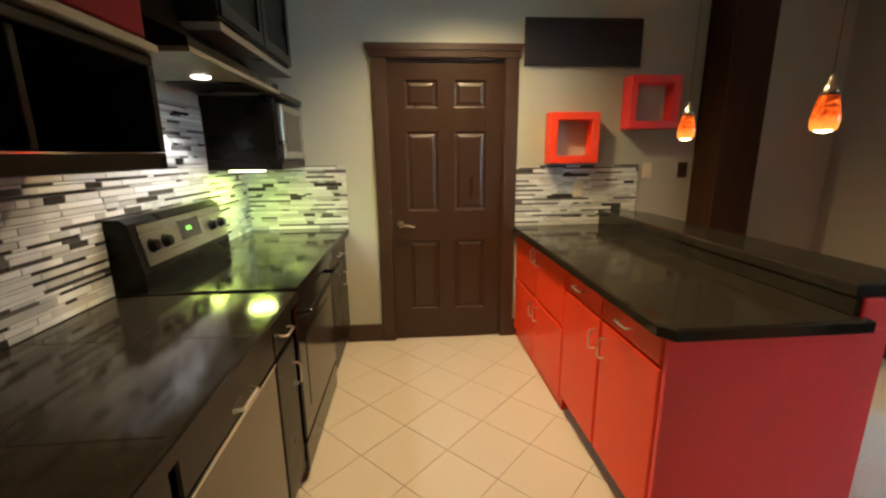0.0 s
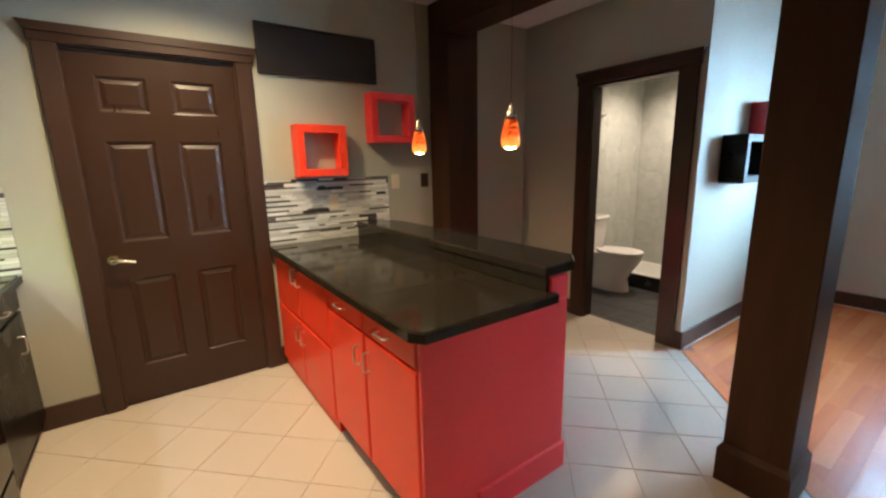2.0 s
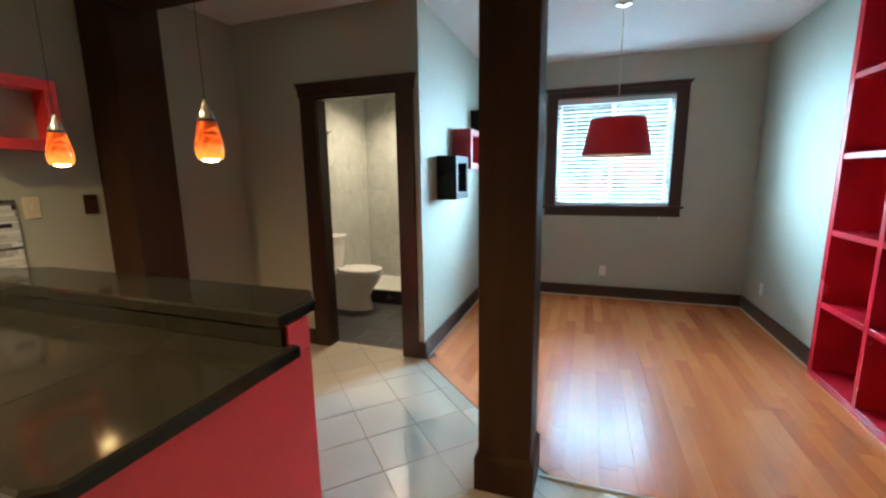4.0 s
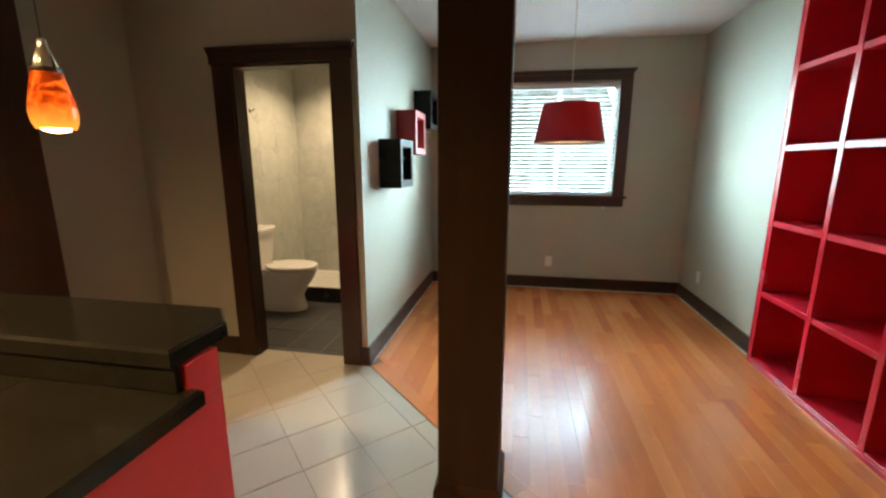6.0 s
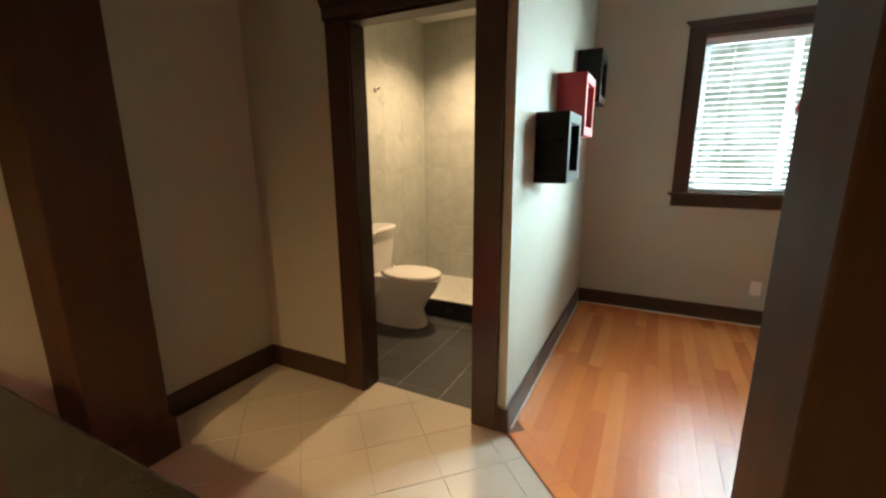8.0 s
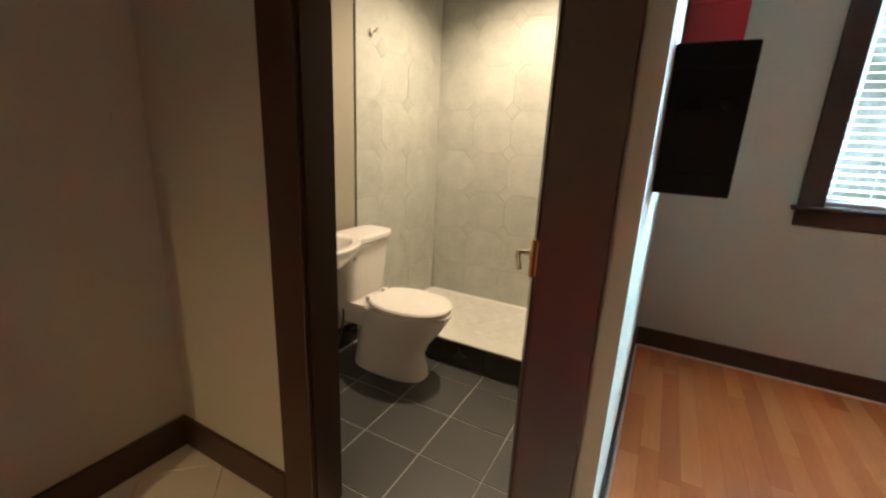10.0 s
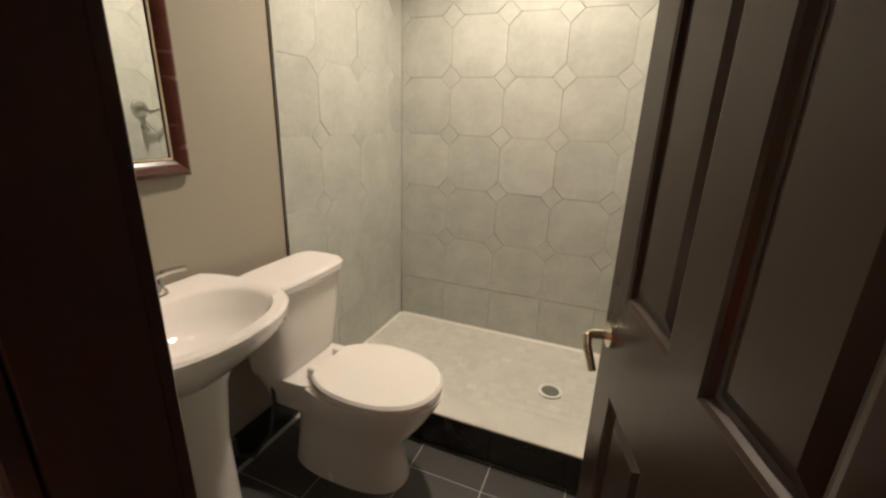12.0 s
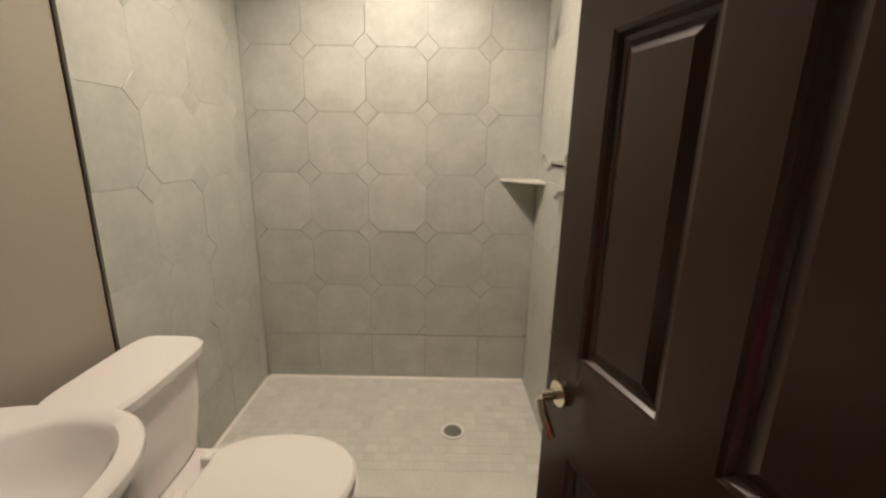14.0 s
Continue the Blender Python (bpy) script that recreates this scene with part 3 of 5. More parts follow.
# ---------- peninsula ----------
def pull(parent, p, axis, length=0.09, out=(-1, 0)):
    """A wire bar pull; axis y or z; stands out along x by sign out[0]."""
    x, y, z = p
    o, h = out[0] * 0.028, length / 2
    e = (lambda d: (x, y + d, z)) if axis == "y" else (lambda d: (x, y, z + d))
    f = (lambda d: (x + o, y + d, z)) if axis == "y" else (lambda d: (x + o, y, z + d))
    g = (lambda d: (x + o * 0.75, y + d, z)) if axis == "y" else (lambda d: (x + o * 0.75, y, z + d))
    return part("handle", rod([e(-h), g(-h), f(-h + 0.01), f(h - 0.01), g(h), e(h)], 0.0042, 8), SATIN, parent, "satin nickel wire pull", True)


def front_door(parent, name, x, y0, y1, z0, z1, material, sign=-1, framed=True):
    """A cabinet front on the plane x, facing along sign; a raised edge with a flat field."""
    def ring(i, d):
        return [(x + sign * d, y0 + i, z0 + i), (x + sign * d, y1 - i, z0 + i), (x + sign * d, y1 - i, z1 - i), (x + sign * d, y0 + i, z1 - i)]
    return part(name, loft([ring(0, 0.001), ring(0, 0.014), ring(0.006, 0.019)]), material, parent)


PX0, PX1 = 1.497, 2.16
units = ((2.64, 3.155, "tall"), (2.135, 2.636, "tall"), (1.712, 2.131, "drawer"), (1.275, 1.708, "drawer"))
for i, (y0, y1, kind_) in enumerate(units):
    cab = thing("base_cabinet", (PX0 + 0.3, (y0 + y1) / 2, 0), "red-orange base cabinet with two stacked doors" if kind_ == "tall" else "red-orange base cabinet with a drawer over a door", "cabinet", "peninsula cabinets")
    if kind_ == "tall":
        part("carcass", box(PX0 + 0.02, PX1, y0, y1, 0.0, 0.848), RED, cab)
    else:
        part("carcass", box(PX0 + 0.02, PX1, y0, y1, 0.085, 0.848), RED, cab)
        part("toe_kick", box(PX0 + 0.075, PX1, y0, y1, 0.0, 0.085), BLACKM, cab, "dark recessed toe kick")
    g = 0.006
    hy = y0 + 0.045 if i in (0, 2) else y1 - 0.045
    if kind_ == "tall":
        d = front_door(cab, "door", PX0 + 0.02, y0 + g, y1 - g, 0.505, 0.835, RED)
        pull(d, (PX0 + 0.001, hy, 0.775), "z")
        d = front_door(cab, "door", PX0 + 0.02, y0 + g, y1 - g, 0.075, 0.49, RED)
        pull(d, (PX0 + 0.001, hy, 0.40), "z")
    else:
        d = front_door(cab, "drawer_front", PX0 + 0.02, y0 + g, y1 - g, 0.735, 0.838, RED)
        pull(d, (PX0 + 0.001, (y0 + y1) / 2 + 0.02, 0.79), "y")
        d = front_door(cab, "door", PX0 + 0.02, y0 + g, y1 - g, 0.10, 0.722, RED)
        pull(d, (PX0 + 0.001, hy, 0.615), "z")
pw = thing("peninsula_wall", (1.88, 1.26, 0), "red end panel and knee wall of the peninsula, daylight tint in the colour", "panel")
part("end_panel", box(PX0 + 0.004, 2.275, 1.252, 1.272, 0.0, 0.848, 0.002), REDPANEL, pw)
part("knee_wall", box(2.165, 2.275, 1.273, N - 0.02, 0.0, 0.956, 0.002), REDPANEL, pw)
part("knee_wall_end", box(2.165, 2.275, 1.252, 1.272, 0.849, 0.956, 0.002), REDPANEL, pw)
part("panel_base", loft([[(PX0 + 0.20 + 0.05, 1.2515, 0.001), (2.283, 1.2515, 0.001), (2.283, 1.2515, 0.135), (PX0 + 0.26, 1.2515, 0.135)], [(PX0 + 0.25, 1.242, 0.001), (2.283, 1.242, 0.001), (2.283, 1.242, 0.125), (PX0 + 0.26, 1.242, 0.125)]]), REDPANEL, pw, "red base board, daylight tint in the colour")
ct = thing("peninsula_countertop", (1.8, 2.2, 0.85), "glossy black tiled peninsula countertop", "countertop")
part("slab", prism([(1.468, 1.275), (1.505, 1.222), (2.18, 1.222), (2.18, N - 0.002), (1.468, N - 0.002)], 0.85, 0.893, 0.008), GRANITE, ct)
for i, yy in enumerate((1.69, 2.15, 2.61)):
    part("tile_joint", box(1.49, 2.155, yy - 0.0012, yy + 0.0012, 0.8932, 0.8936), BLACKM, ct)
bar = thing("raised_bar", (2.28, 2.2, 0.894), "glossy black raised bar ledge on the peninsula", "countertop")
part("riser", box(2.143, 2.163, 1.262, N - 0.002, 0.894, 0.962, 0.002), GRANITE, bar)
part("bar_top", prism([(2.135, 1.262), (2.33, 1.262), (2.425, 1.345), (2.425, 2.93), (2.33, N - 0.002), (2.135, N - 0.002)], 0.962, 1.006, 0.008), GRANITE, bar)

# ---------- kitchen, west side ----------
CX = 0.225
wc = thing("west_countertop", (-0.12, 1.4, 0.87), "glossy black tiled countertop along the wall", "countertop")
part("slab", prism([(W, -0.55), (CX, -0.55), (CX, 1.70), (W, 1.70)], 0.868, 0.91, 0.007), GRANITE, wc)
part("slab", prism([(W, 2.475), (CX, 2.475), (CX - 0.01, N - 0.002), (W, N - 0.002)], 0.868, 0.91, 0.007), GRANITE, wc)
part("front_edge", box(CX + 0.0005, CX + 0.004, -0.55, 1.699, 0.866, 0.902, 0.001), BLACKM, wc, "dull black edge")
part("front_edge", box(CX - 0.004, CX + 0.003, 2.476, N - 0.003, 0.866, 0.902, 0.001), BLACKM, wc, "dull black edge")
for yy in (-0.1, 0.36, 0.82, 1.28):
    part("tile_joint", box(W + 0.02, CX - 0.02, yy - 0.0012, yy + 0.0012, 0.9102, 0.9106), BLACKM, wc)
part("tile_joint", box(-0.125, -0.122, -0.5, 1.69, 0.9102, 0.9106), BLACKM, wc)


def dark_cabinet(y0, y1, label, drawer=True, handle_y=None):
    cab = thing("base_cabinet", (-0.1, (y0 + y1) / 2, 0), label, "cabinet", "west base cabinets")
    part("carcass", box(W, CX - 0.045, y0, y1, 0.09, 0.866), BLACKM, cab)
    part("toe_kick", box(W, CX - 0.10, y0, y1, 0, 0.09), BLACKM, cab)
    top = 0.72 if drawer else 0.85
    if drawer:
        d = front_door(cab, "drawer_front", CX - 0.045, y0 + 0.005, y1 - 0.005, 0.735, 0.85, BLACKM, 1)
        pull(d, (CX - 0.027, (y0 + y1) / 2, 0.79), "y", 0.09, (1, 0))
    d = front_door(cab, "door", CX - 0.045, y0 + 0.005, y1 - 0.005, 0.10, top, BLACKM, 1)
    pull(d, (CX - 0.027, handle_y or y1 - 0.05, 0.58), "z", 0.09, (1, 0))
    return cab


dark_cabinet(1.462, 1.70, "narrow black base cabinet with satin nickel pulls")
dark_cabinet(2.48, 3.155, "black base cabinet beside the brown door", True, 2.98)
dark_cabinet(-0.52, 0.83, "black base cabinet below the counter")
dw = thing("dishwasher", (-0.1, 1.15, 0), "black and stainless dishwasher under the counter", "dishwasher")
part("tub", box(W, CX - 0.06, 0.842, 1.452, 0.06, 0.862), BLACKM, dw)
part("control_panel", box(CX - 0.058, CX - 0.022, 0.845, 1.449, 0.735, 0.860, 0.006), BLACKM, dw, "black control panel")
part("door_panel", box(CX - 0.058, CX - 0.025, 0.845, 1.449, 0.125, 0.718, 0.005), BLACKSS, dw, "dark glossy door")
part("trim_strip", box(CX - 0.05, CX - 0.018, 0.848, 1.446, 0.720, 0.733, 0.003), CHROME, dw, "chrome strip")
part("latch_handle", rod([(CX - 0.022, 1.10, 0.775), (CX + 0.004, 1.11, 0.775), (CX + 0.004, 1.21, 0.775), (CX - 0.022, 1.22, 0.775)], 0.005, 8), SATIN, dw, "satin nickel pull", True)
part("kick_plate", box(W, CX - 0.09, 0.842, 1.452, 0.0, 0.06), BLACKM, dw)
rg = thing("range", (-0.1, 2.09, 0), "black electric range with stainless control backguard", "stove")
part("body", box(W + 0.03, CX - 0.06, 1.708, 2.468, 0.02, 0.895), BLACKM, rg)
part("cooktop", box(W + 0.03, CX + 0.004, 1.704, 2.472, 0.896, 0.918, 0.006), BLACKGL, rg, "black glass cooktop")
part("cooktop_edge", box(CX - 0.052, CX + 0.002, 1.706, 2.470, 0.845, 0.895, 0.004), BLACKGL, rg)
od = part("oven_door", box(CX - 0.058, CX - 0.015, 1.715, 2.461, 0.215, 0.838, 0.008), BLACKGL, rg, "black glass oven door")
part("oven_window", box(CX - 0.016, CX - 0.0125, 1.83, 2.35, 0.32, 0.66, 0.001), WGLASS, od, "dark oven window")
part("oven_handle", rod([(CX - 0.015, 1.76, 0.79), (CX + 0.03, 1.77, 0.795), (CX + 0.034, 1.85, 0.798), (CX + 0.034, 2.32, 0.798), (CX + 0.03, 2.40, 0.795), (CX - 0.015, 2.41, 0.79)], 0.011, 10), BLACKGL, od, "black bar handle", True)
part("storage_drawer", box(CX - 0.058, CX - 0.018, 1.715, 2.461, 0.05, 0.205, 0.008), BLACKGL, rg, "black warming drawer")
bg = part("backguard", loft([[(x, y, z) for x, z in ((W + 0.012, 0.918), (-0.335, 0.918), (-0.335, 0.99), (-0.372, 1.185), (-0.40, 1.205), (W + 0.012, 1.205))] for y in (1.706, 2.470)]), BLACKM, rg, "black backguard housing")
def slant(d, y0, y1, a, b, t=0.004):
    """A plate on the sloped face of the backguard between shares a and b of its height."""
    q = [(-0.335 - 0.037 * s, 0.99 + 0.195 * s) for s in (a, b)]
    nrm = (0.982, 0.186)
    return loft([[(q[0][0] + nrm[0] * e, y0, q[0][1] + nrm[1] * e), (q[0][0] + nrm[0] * e, y1, q[0][1] + nrm[1] * e), (q[1][0] + nrm[0] * e, y1, q[1][1] + nrm[1] * e), (q[1][0] + nrm[0] * e, y0, q[1][1] + nrm[1] * e)] for e in (d, d + t)])
fp = part("fascia", slant(0.0005, 1.745, 2.462, 0.12, 0.94), STEEL, bg, "stainless control fascia")
part("clock", slant(0.005, 2.02, 2.20, 0.38, 0.82, 0.002), WGLASS, bg, "grey clock window")
part("clock_digits", slant(0.0075, 2.07, 2.115, 0.57, 0.66, 0.001), GREENLED, bg, "green lit digits")
for ky in (1.80, 1.895, 2.31, 2.41):
    s = 0.5
    c = Vector((-0.335 - 0.037 * s, ky, 0.99 + 0.195 * s))
    nv = Vector((0.982, 0, 0.186))
    part("knob", rod([c + nv * 0.005, c + nv * 0.012, c + nv * 0.03, c + nv * 0.032], [0.030, 0.026, 0.022, 0.017], 16), BLACKM, rg, "black control knob", True)

# wall units over the west counter
FX = -0.06
ca = thing("wall_cabinet", (-0.26, 1.0, 1.40), "black open wall cabinet with dark red back", "cabinet")
part("bottom", box(W, FX, 0.30, 1.465, 1.398, 1.445, 0.003), BLACKM, ca)
part("top", box(W, FX, 0.30, 1.465, 1.690, 1.722, 0.003), BLACKM, ca)
part("side", box(W, FX, 1.437, 1.465, 1.446, 1.689, 0.002), BLACKM, ca)
part("side", box(W, FX, 0.30, 0.328, 1.446, 1.689, 0.002), BLACKM, ca)
part("divider", box(W + 0.013, FX - 0.02, 1.02, 1.04, 1.446, 1.689, 0.002), BLACKM, ca)
part("back", box(W, W + 0.012, 0.33, 1.019, 1.446, 1.689), DARKRED, ca, "dark red back panel")
part("back", box(W, W + 0.012, 1.041, 1.435, 1.446, 1.689), BLACKM, ca, "black back panel")
# white highlight along the cabinet's lower edge, added as a chrome strip
part("edge_strip", box(FX, FX + 0.003, 0.32, 1.44, 1.440, 1.444), CHROME, ca, "thin chrome strip standing in for the edge highlight")
va = single("light_valance", box(W, FX + 0.02, 0.30, 1.47, 1.726, 1.752, 0.003), HOODLIP, "grey strip under the upper cabinet", "trim piece")
cr_ = thing("wall_cabinet", (-0.26, 1.0, 1.76), "glossy dark red upper wall cabinet", "cabinet")
part("carcass", box(W, FX - 0.02, 0.30, 1.465, 1.756, 2.45), BLACKM, cr_)
for y0, y1 in ((0.31, 0.88), (0.89, 1.455)):
    front_door(cr_, "door", FX - 0.02, y0, y1, 1.765, 2.44, REDLACQ, 1)
hood = thing("range_hood", (-0.2, 2.1, 1.74), "black range hood with lit lamp underneath", "range hood")
HY0, HY1, HX = 1.60, 2.56, -0.015
low = [(W, 1.782), (HX, 1.782), (HX, 1.812), (HX - 0.05, 1.835), (HX - 0.12, 1.87), (HX - 0.17, 1.925), (W, 1.925)]
part("hood_shell", loft([[(x, y, z) for x, z in low] for y in (HY0, HY1)]), BLACKM, hood, "", True)
high = [(W, 1.926), (HX - 0.171, 1.926), (HX - 0.20, 1.97), (HX - 0.215, 2.04), (HX - 0.22, 2.30), (W, 2.30)]
part("hood_neck", loft([[(x, y, z) for x, z in high] for y in (HY0, 1.975)]), BLACKM, hood, "", True)
part("underside", box(W + 0.01, HX - 0.02, HY0 + 0.012, HY1 - 0.012, 1.772, 1.7815), HOODM, hood, "beige enamel underside")
part("lip", boxes((HX - 0.02, HX + 0.004, HY0 - 0.004, HY1 + 0.004, 1.765, 1.7815), (W + 0.01, HX - 0.021, HY0 - 0.004, HY0 + 0.011, 1.765, 1.7815), (W + 0.01, HX - 0.021, HY1 - 0.011, HY1 + 0.004, 1.765, 1.7815)), HOODLIP, hood, "grey rim")
part("hood_lamp", rod([(-0.205, 2.09, 1.7715), (-0.205, 2.09, 1.7665)], [0.040, 0.034], 20), LEDW, hood, "lit hood lamp", True)
part("filter", box(W + 0.06, HX - 0.05, 2.20, HY1 - 0.04, 1.767, 1.7715, 0.001), BLACKM, hood, "dark grease filter")
cb = thing("wall_cabinet", (-0.26, 2.4, 1.98), "black upper wall cabinet with framed doors", "cabinet")
part("carcass", boxes((W, FX - 0.02, 1.985, 3.03, 1.965, 2.60), (W, FX - 0.02, 1.47, 1.984, 2.302, 2.60)), BLACKM, cb)
part("light_rail", box(W, FX + 0.004, 1.985, 3.03, 1.93, 1.964, 0.003), HOODLIP, cb, "dark grey light rail")
for y0, y1, z0 in ((1.48, 1.978, 2.31), (1.99, 2.50, 1.985), (2.51, 3.02, 1.985)):
    d = front_door(cb, "door", FX - 0.02, y0, y1, z0, 2.59, BLACKM, 1)
    part("door_frame", boxes((FX, FX + 0.012, y0 + 0.002, y0 + 0.055, z0 + 0.005, 2.585), (FX, FX + 0.012, y1 - 0.055, y1 - 0.002, z0 + 0.005, 2.585), (FX, FX + 0.012, y0 + 0.055, y1 - 0.055, z0 + 0.005, z0 + 0.06), (FX, FX + 0.012, y0 + 0.055, y1 - 0.055, 2.53, 2.585)), BLACKGL, d)
ms = thing("microwave_shelf", (-0.26, 2.9, 1.35), "black corner shelf holding the microwave", "shelf")
part("bottom", box(W, FX + 0.01, 2.62, N - 0.002, 1.355, 1.41, 0.003), BLACKM, ms)
part("side", box(W, FX - 0.01, 2.62, 2.645, 1.411, 1.765), BLACKM, ms)
part("top", box(W, FX + 0.02, 2.60, N - 0.002, 1.766, 1.80, 0.003), BLACKM, ms)
part("undershelf_lamp", box(-0.37, -0.19, 2.66, 2.76, 1.344, 1.354, 0.002), LEDG, ms, "lit under-shelf lamp")
mw = thing("microwave", (-0.2, 2.9, 1.411), "silver countertop microwave with grey door window", "microwave")
part("body", box(W + 0.03, FX - 0.012, 2.66, N - 0.03, 1.413, 1.735, 0.004), BLACKM, mw)
part("door", box(FX - 0.011, FX + 0.022, 2.662, N - 0.032, 1.418, 1.732, 0.006), STEEL, mw, "silver front")
part("window", box(FX + 0.0225, FX + 0.025, 2.72, 3.05, 1.46, 1.69, 0.001), WGLASS, mw, "grey window")

# ---------- north wall things ----------
rp_ = thing("wall_grille", (1.94, N, 2.037), "wide dark brown panel mounted above the cube shelves", "wall panel")
part("field", box(1.53, 2.351, N - 0.016, N - 0.001, 2.05, 2.337, 0.002), VENTM, rp_)
for bb in ((1.517, 2.364, 2.037, 2.051), (1.517, 2.364, 2.336, 2.35), (1.517, 1.531, 2.0515, 2.3355), (2.350, 2.364, 2.0515, 2.3355)):
    part("rim", box(bb[0], bb[1], N - 0.024, N - 0.001, bb[2], bb[3], 0.003), VENTM, rp_)


def cube_shelf(x0, x1, y0, y1, z0, z1, material, label, rim=0.055):
    """A square box open front and back along axis y, on a wall."""
    root = thing("cube_shelf", ((x0 + x1) / 2, (y0 + y1) / 2, z0), label, "wall shelf", "cube shelves")
    part("bottom", box(x0, x1, y0, y1, z0, z0 + rim, 0.003), material, root)
    part("top", box(x0, x1, y0, y1, z1 - rim, z1, 0.003), material, root)
    part("side", box(x0, x0 + rim, y0, y1, z0 + rim, z1 - rim, 0.002), material, root)
    part("side", box(x1 - rim, x1, y0, y1, z0 + rim, z1 - rim, 0.002), material, root)
    return root


cube_shelf(1.695, 2.055, 3.055, N - 0.001, 1.362, 1.718, RED, "bright red open cube shelf above the mosaic")
cube_shelf(2.262, 2.640, 3.055, N - 0.001, 1.60, 1.965, REDPANEL, "crimson open cube shelf beside the wood post")
bk = "black open cube shelf on the pale grey wall"
cube_shelf(4.345, 4.70, 1.342, SH - 0.001, 1.247, 1.60, BLACKM, bk)
cube_shelf(4.80, 5.155, 1.342, SH - 0.001, 1.50, 1.855, DARKRED, "dark red open cube shelf between black ones")
cube_shelf(5.40, 5.755, 1.342, SH - 0.001, 1.75, 2.10, BLACKM, bk)


def plate(name, label, c, axis, out, material, kind):
    """A wall plate at c on a wall whose face is along axis ('x' or 'y'), standing out by sign."""
    root = thing(name, c, label, "switch" if kind == "switch" else "outlet")
    def bx(u0, u1, z0, z1, d0, d1, bev):
        lo, hi = sorted((out * d0, out * d1))
        return box(lo, hi, u0, u1, z0, z1, bev) if axis == "x" else box(u0, u1, lo, hi, z0, z1, bev)
    part("plate", bx(-0.037, 0.037, -0.058, 0.058, 0.0005, 0.006, 0.002), material, root, local=True)
    if kind == "switch":
        part("toggle", bx(-0.006, 0.006, -0.012, 0.012, 0.006, 0.016, 0.002), material, root, local=True)
    else:
        for z in (-0.028, 0.028):
            part("receptacle", bx(-0.017, 0.017, z - 0.014, z + 0.014, 0.006, 0.008, 0.001), material, root, local=True)
    return root


plate("light_switch", "ivory toggle switch plate on the taupe wall", (2.50, N, 1.30), "y", -1, IVORY, "switch")
plate("dark_outlet", "dark brown outlet plate beside the post", (2.785, N, 1.30), "y", -1, TRIM, "outlet")
plate("wall_outlet", "ivory outlet set in the mosaic backsplash", (1.962, N - 0.012, 1.17), "y", -1, IVORY, "outlet")
plate("wall_outlet", "white outlet low on the grey window wall", (E, 0.131, 0.322), "x", -1, WHITEP, "outlet")
plate("wall_outlet", "white outlet low beside the red bookcase", (5.72, S, 0.33), "y", 1, WHITEP, "outlet")

# ---------- pendants and shade ----------
def pendant(x, y):
    p = thing("pendant_lamp", (x, y, H), "amber art-glass pendant lamp hanging over the bar, lit", "pendant lamp", "bar pendants")
    part("canopy", lathe([(0.055, H - 0.001), (0.055, H - 0.012), (0.02, H - 0.028)], x, y, 20), CHROME, p, "chrome canopy", True)
    part("cord", rod([(x, y, H - 0.026), (x, y, 1.69)], 0.0011, 6), BLACKM, p)
    part("socket_cap", lathe([(0.004, 1.696), (0.009, 1.694), (0.010, 1.676), (0.013, 1.672), (0.020, 1.656), (0.026, 1.640), (0.027, 1.628)], x, y, 20), NICKEL, p, "brushed nickel socket cap", True)
    part("cap_ring", lathe([(0.0275, 1.634), (0.0285, 1.632), (0.0285, 1.624), (0.0275, 1.622)], x, y, 20, caps=False), TRIM, p, "dark cap ring", True)
    part("glass_shade", lathe([(0.027, 1.630), (0.032, 1.605), (0.041, 1.565), (0.0445, 1.540), (0.042, 1.517), (0.036, 1.503), (0.033, 1.505), (0.039, 1.518), (0.0415, 1.540), (0.038, 1.565), (0.029, 1.605), (0.024, 1.628)], x, y, 24, caps=False), AMBERGL, p, "mottled amber glass shade", True)
    part("bulb", lathe([(0.004, 1.540), (0.026, 1.527), (0.031, 1.512), (0.024, 1.499), (0.004, 1.494)], x, y, 16), BULB, p, "glowing bulb", True)


pendant(2.195, 1.537), pendant(2.195, 2.307)
LX, LY = 4.70, 0.14
sh = thing("drum_shade_lamp", (LX, LY, H), "dark red tapered fabric shade hanging from the ceiling", "pendant lamp")
part("canopy", lathe([(0.06, H - 0.001), (0.06, H - 0.014), (0.015, H - 0.03)], LX, LY, 20), CHROME, sh, "chrome canopy", True)
part("cord", rod([(LX, LY, H - 0.028), (LX, LY, 1.86)], 0.003, 6), IVORY, sh)
part("shade", lathe([(0.255, 1.582), (0.20, 1.855), (0.196, 1.855), (0.251, 1.582)], LX, LY, 48, caps=False), SHADE, sh, "dark red fabric shade", True)
part("lower_diffuser", lathe([(0.247, 1.590), (0.02, 1.590)], LX, LY, 48, caps=False), SHADEIN, sh, "cream diffuser, lit", True)
part("diffuser", lathe([(0.19, 1.852), (0.02, 1.853)], LX, LY, 48, caps=False), IVORY, sh)
part("bottom_rim", lathe([(0.252, 1.574), (0.2565, 1.574), (0.2565, 1.581), (0.252, 1.581)], LX, LY, 48, caps=False), CREAM, sh, "pale lower rim", True)

# ---------- bookcase ----------
bc = thing("bookcase", (3.77, -1.4, 0), "tall red built-in cubby bookcase, empty", "bookcase")
FY = -1.215
cols = (4.56, 4.045, 3.53, 3.015)
for x in cols:
    part("upright", box(x - 0.02, x + 0.02, -1.60, FY, 0.03, 2.555, 0.002), REDSHELF, bc)
for z in (0.03, 0.53, 1.03, 1.53, 2.02, 2.52):
    for a, b in zip(cols, cols[1:]):
        part("shelf_board", box(b + 0.0205, a - 0.0205, -1.60, FY - 0.002, z - 0.02, z + 0.018, 0.002), REDSHELF, bc)
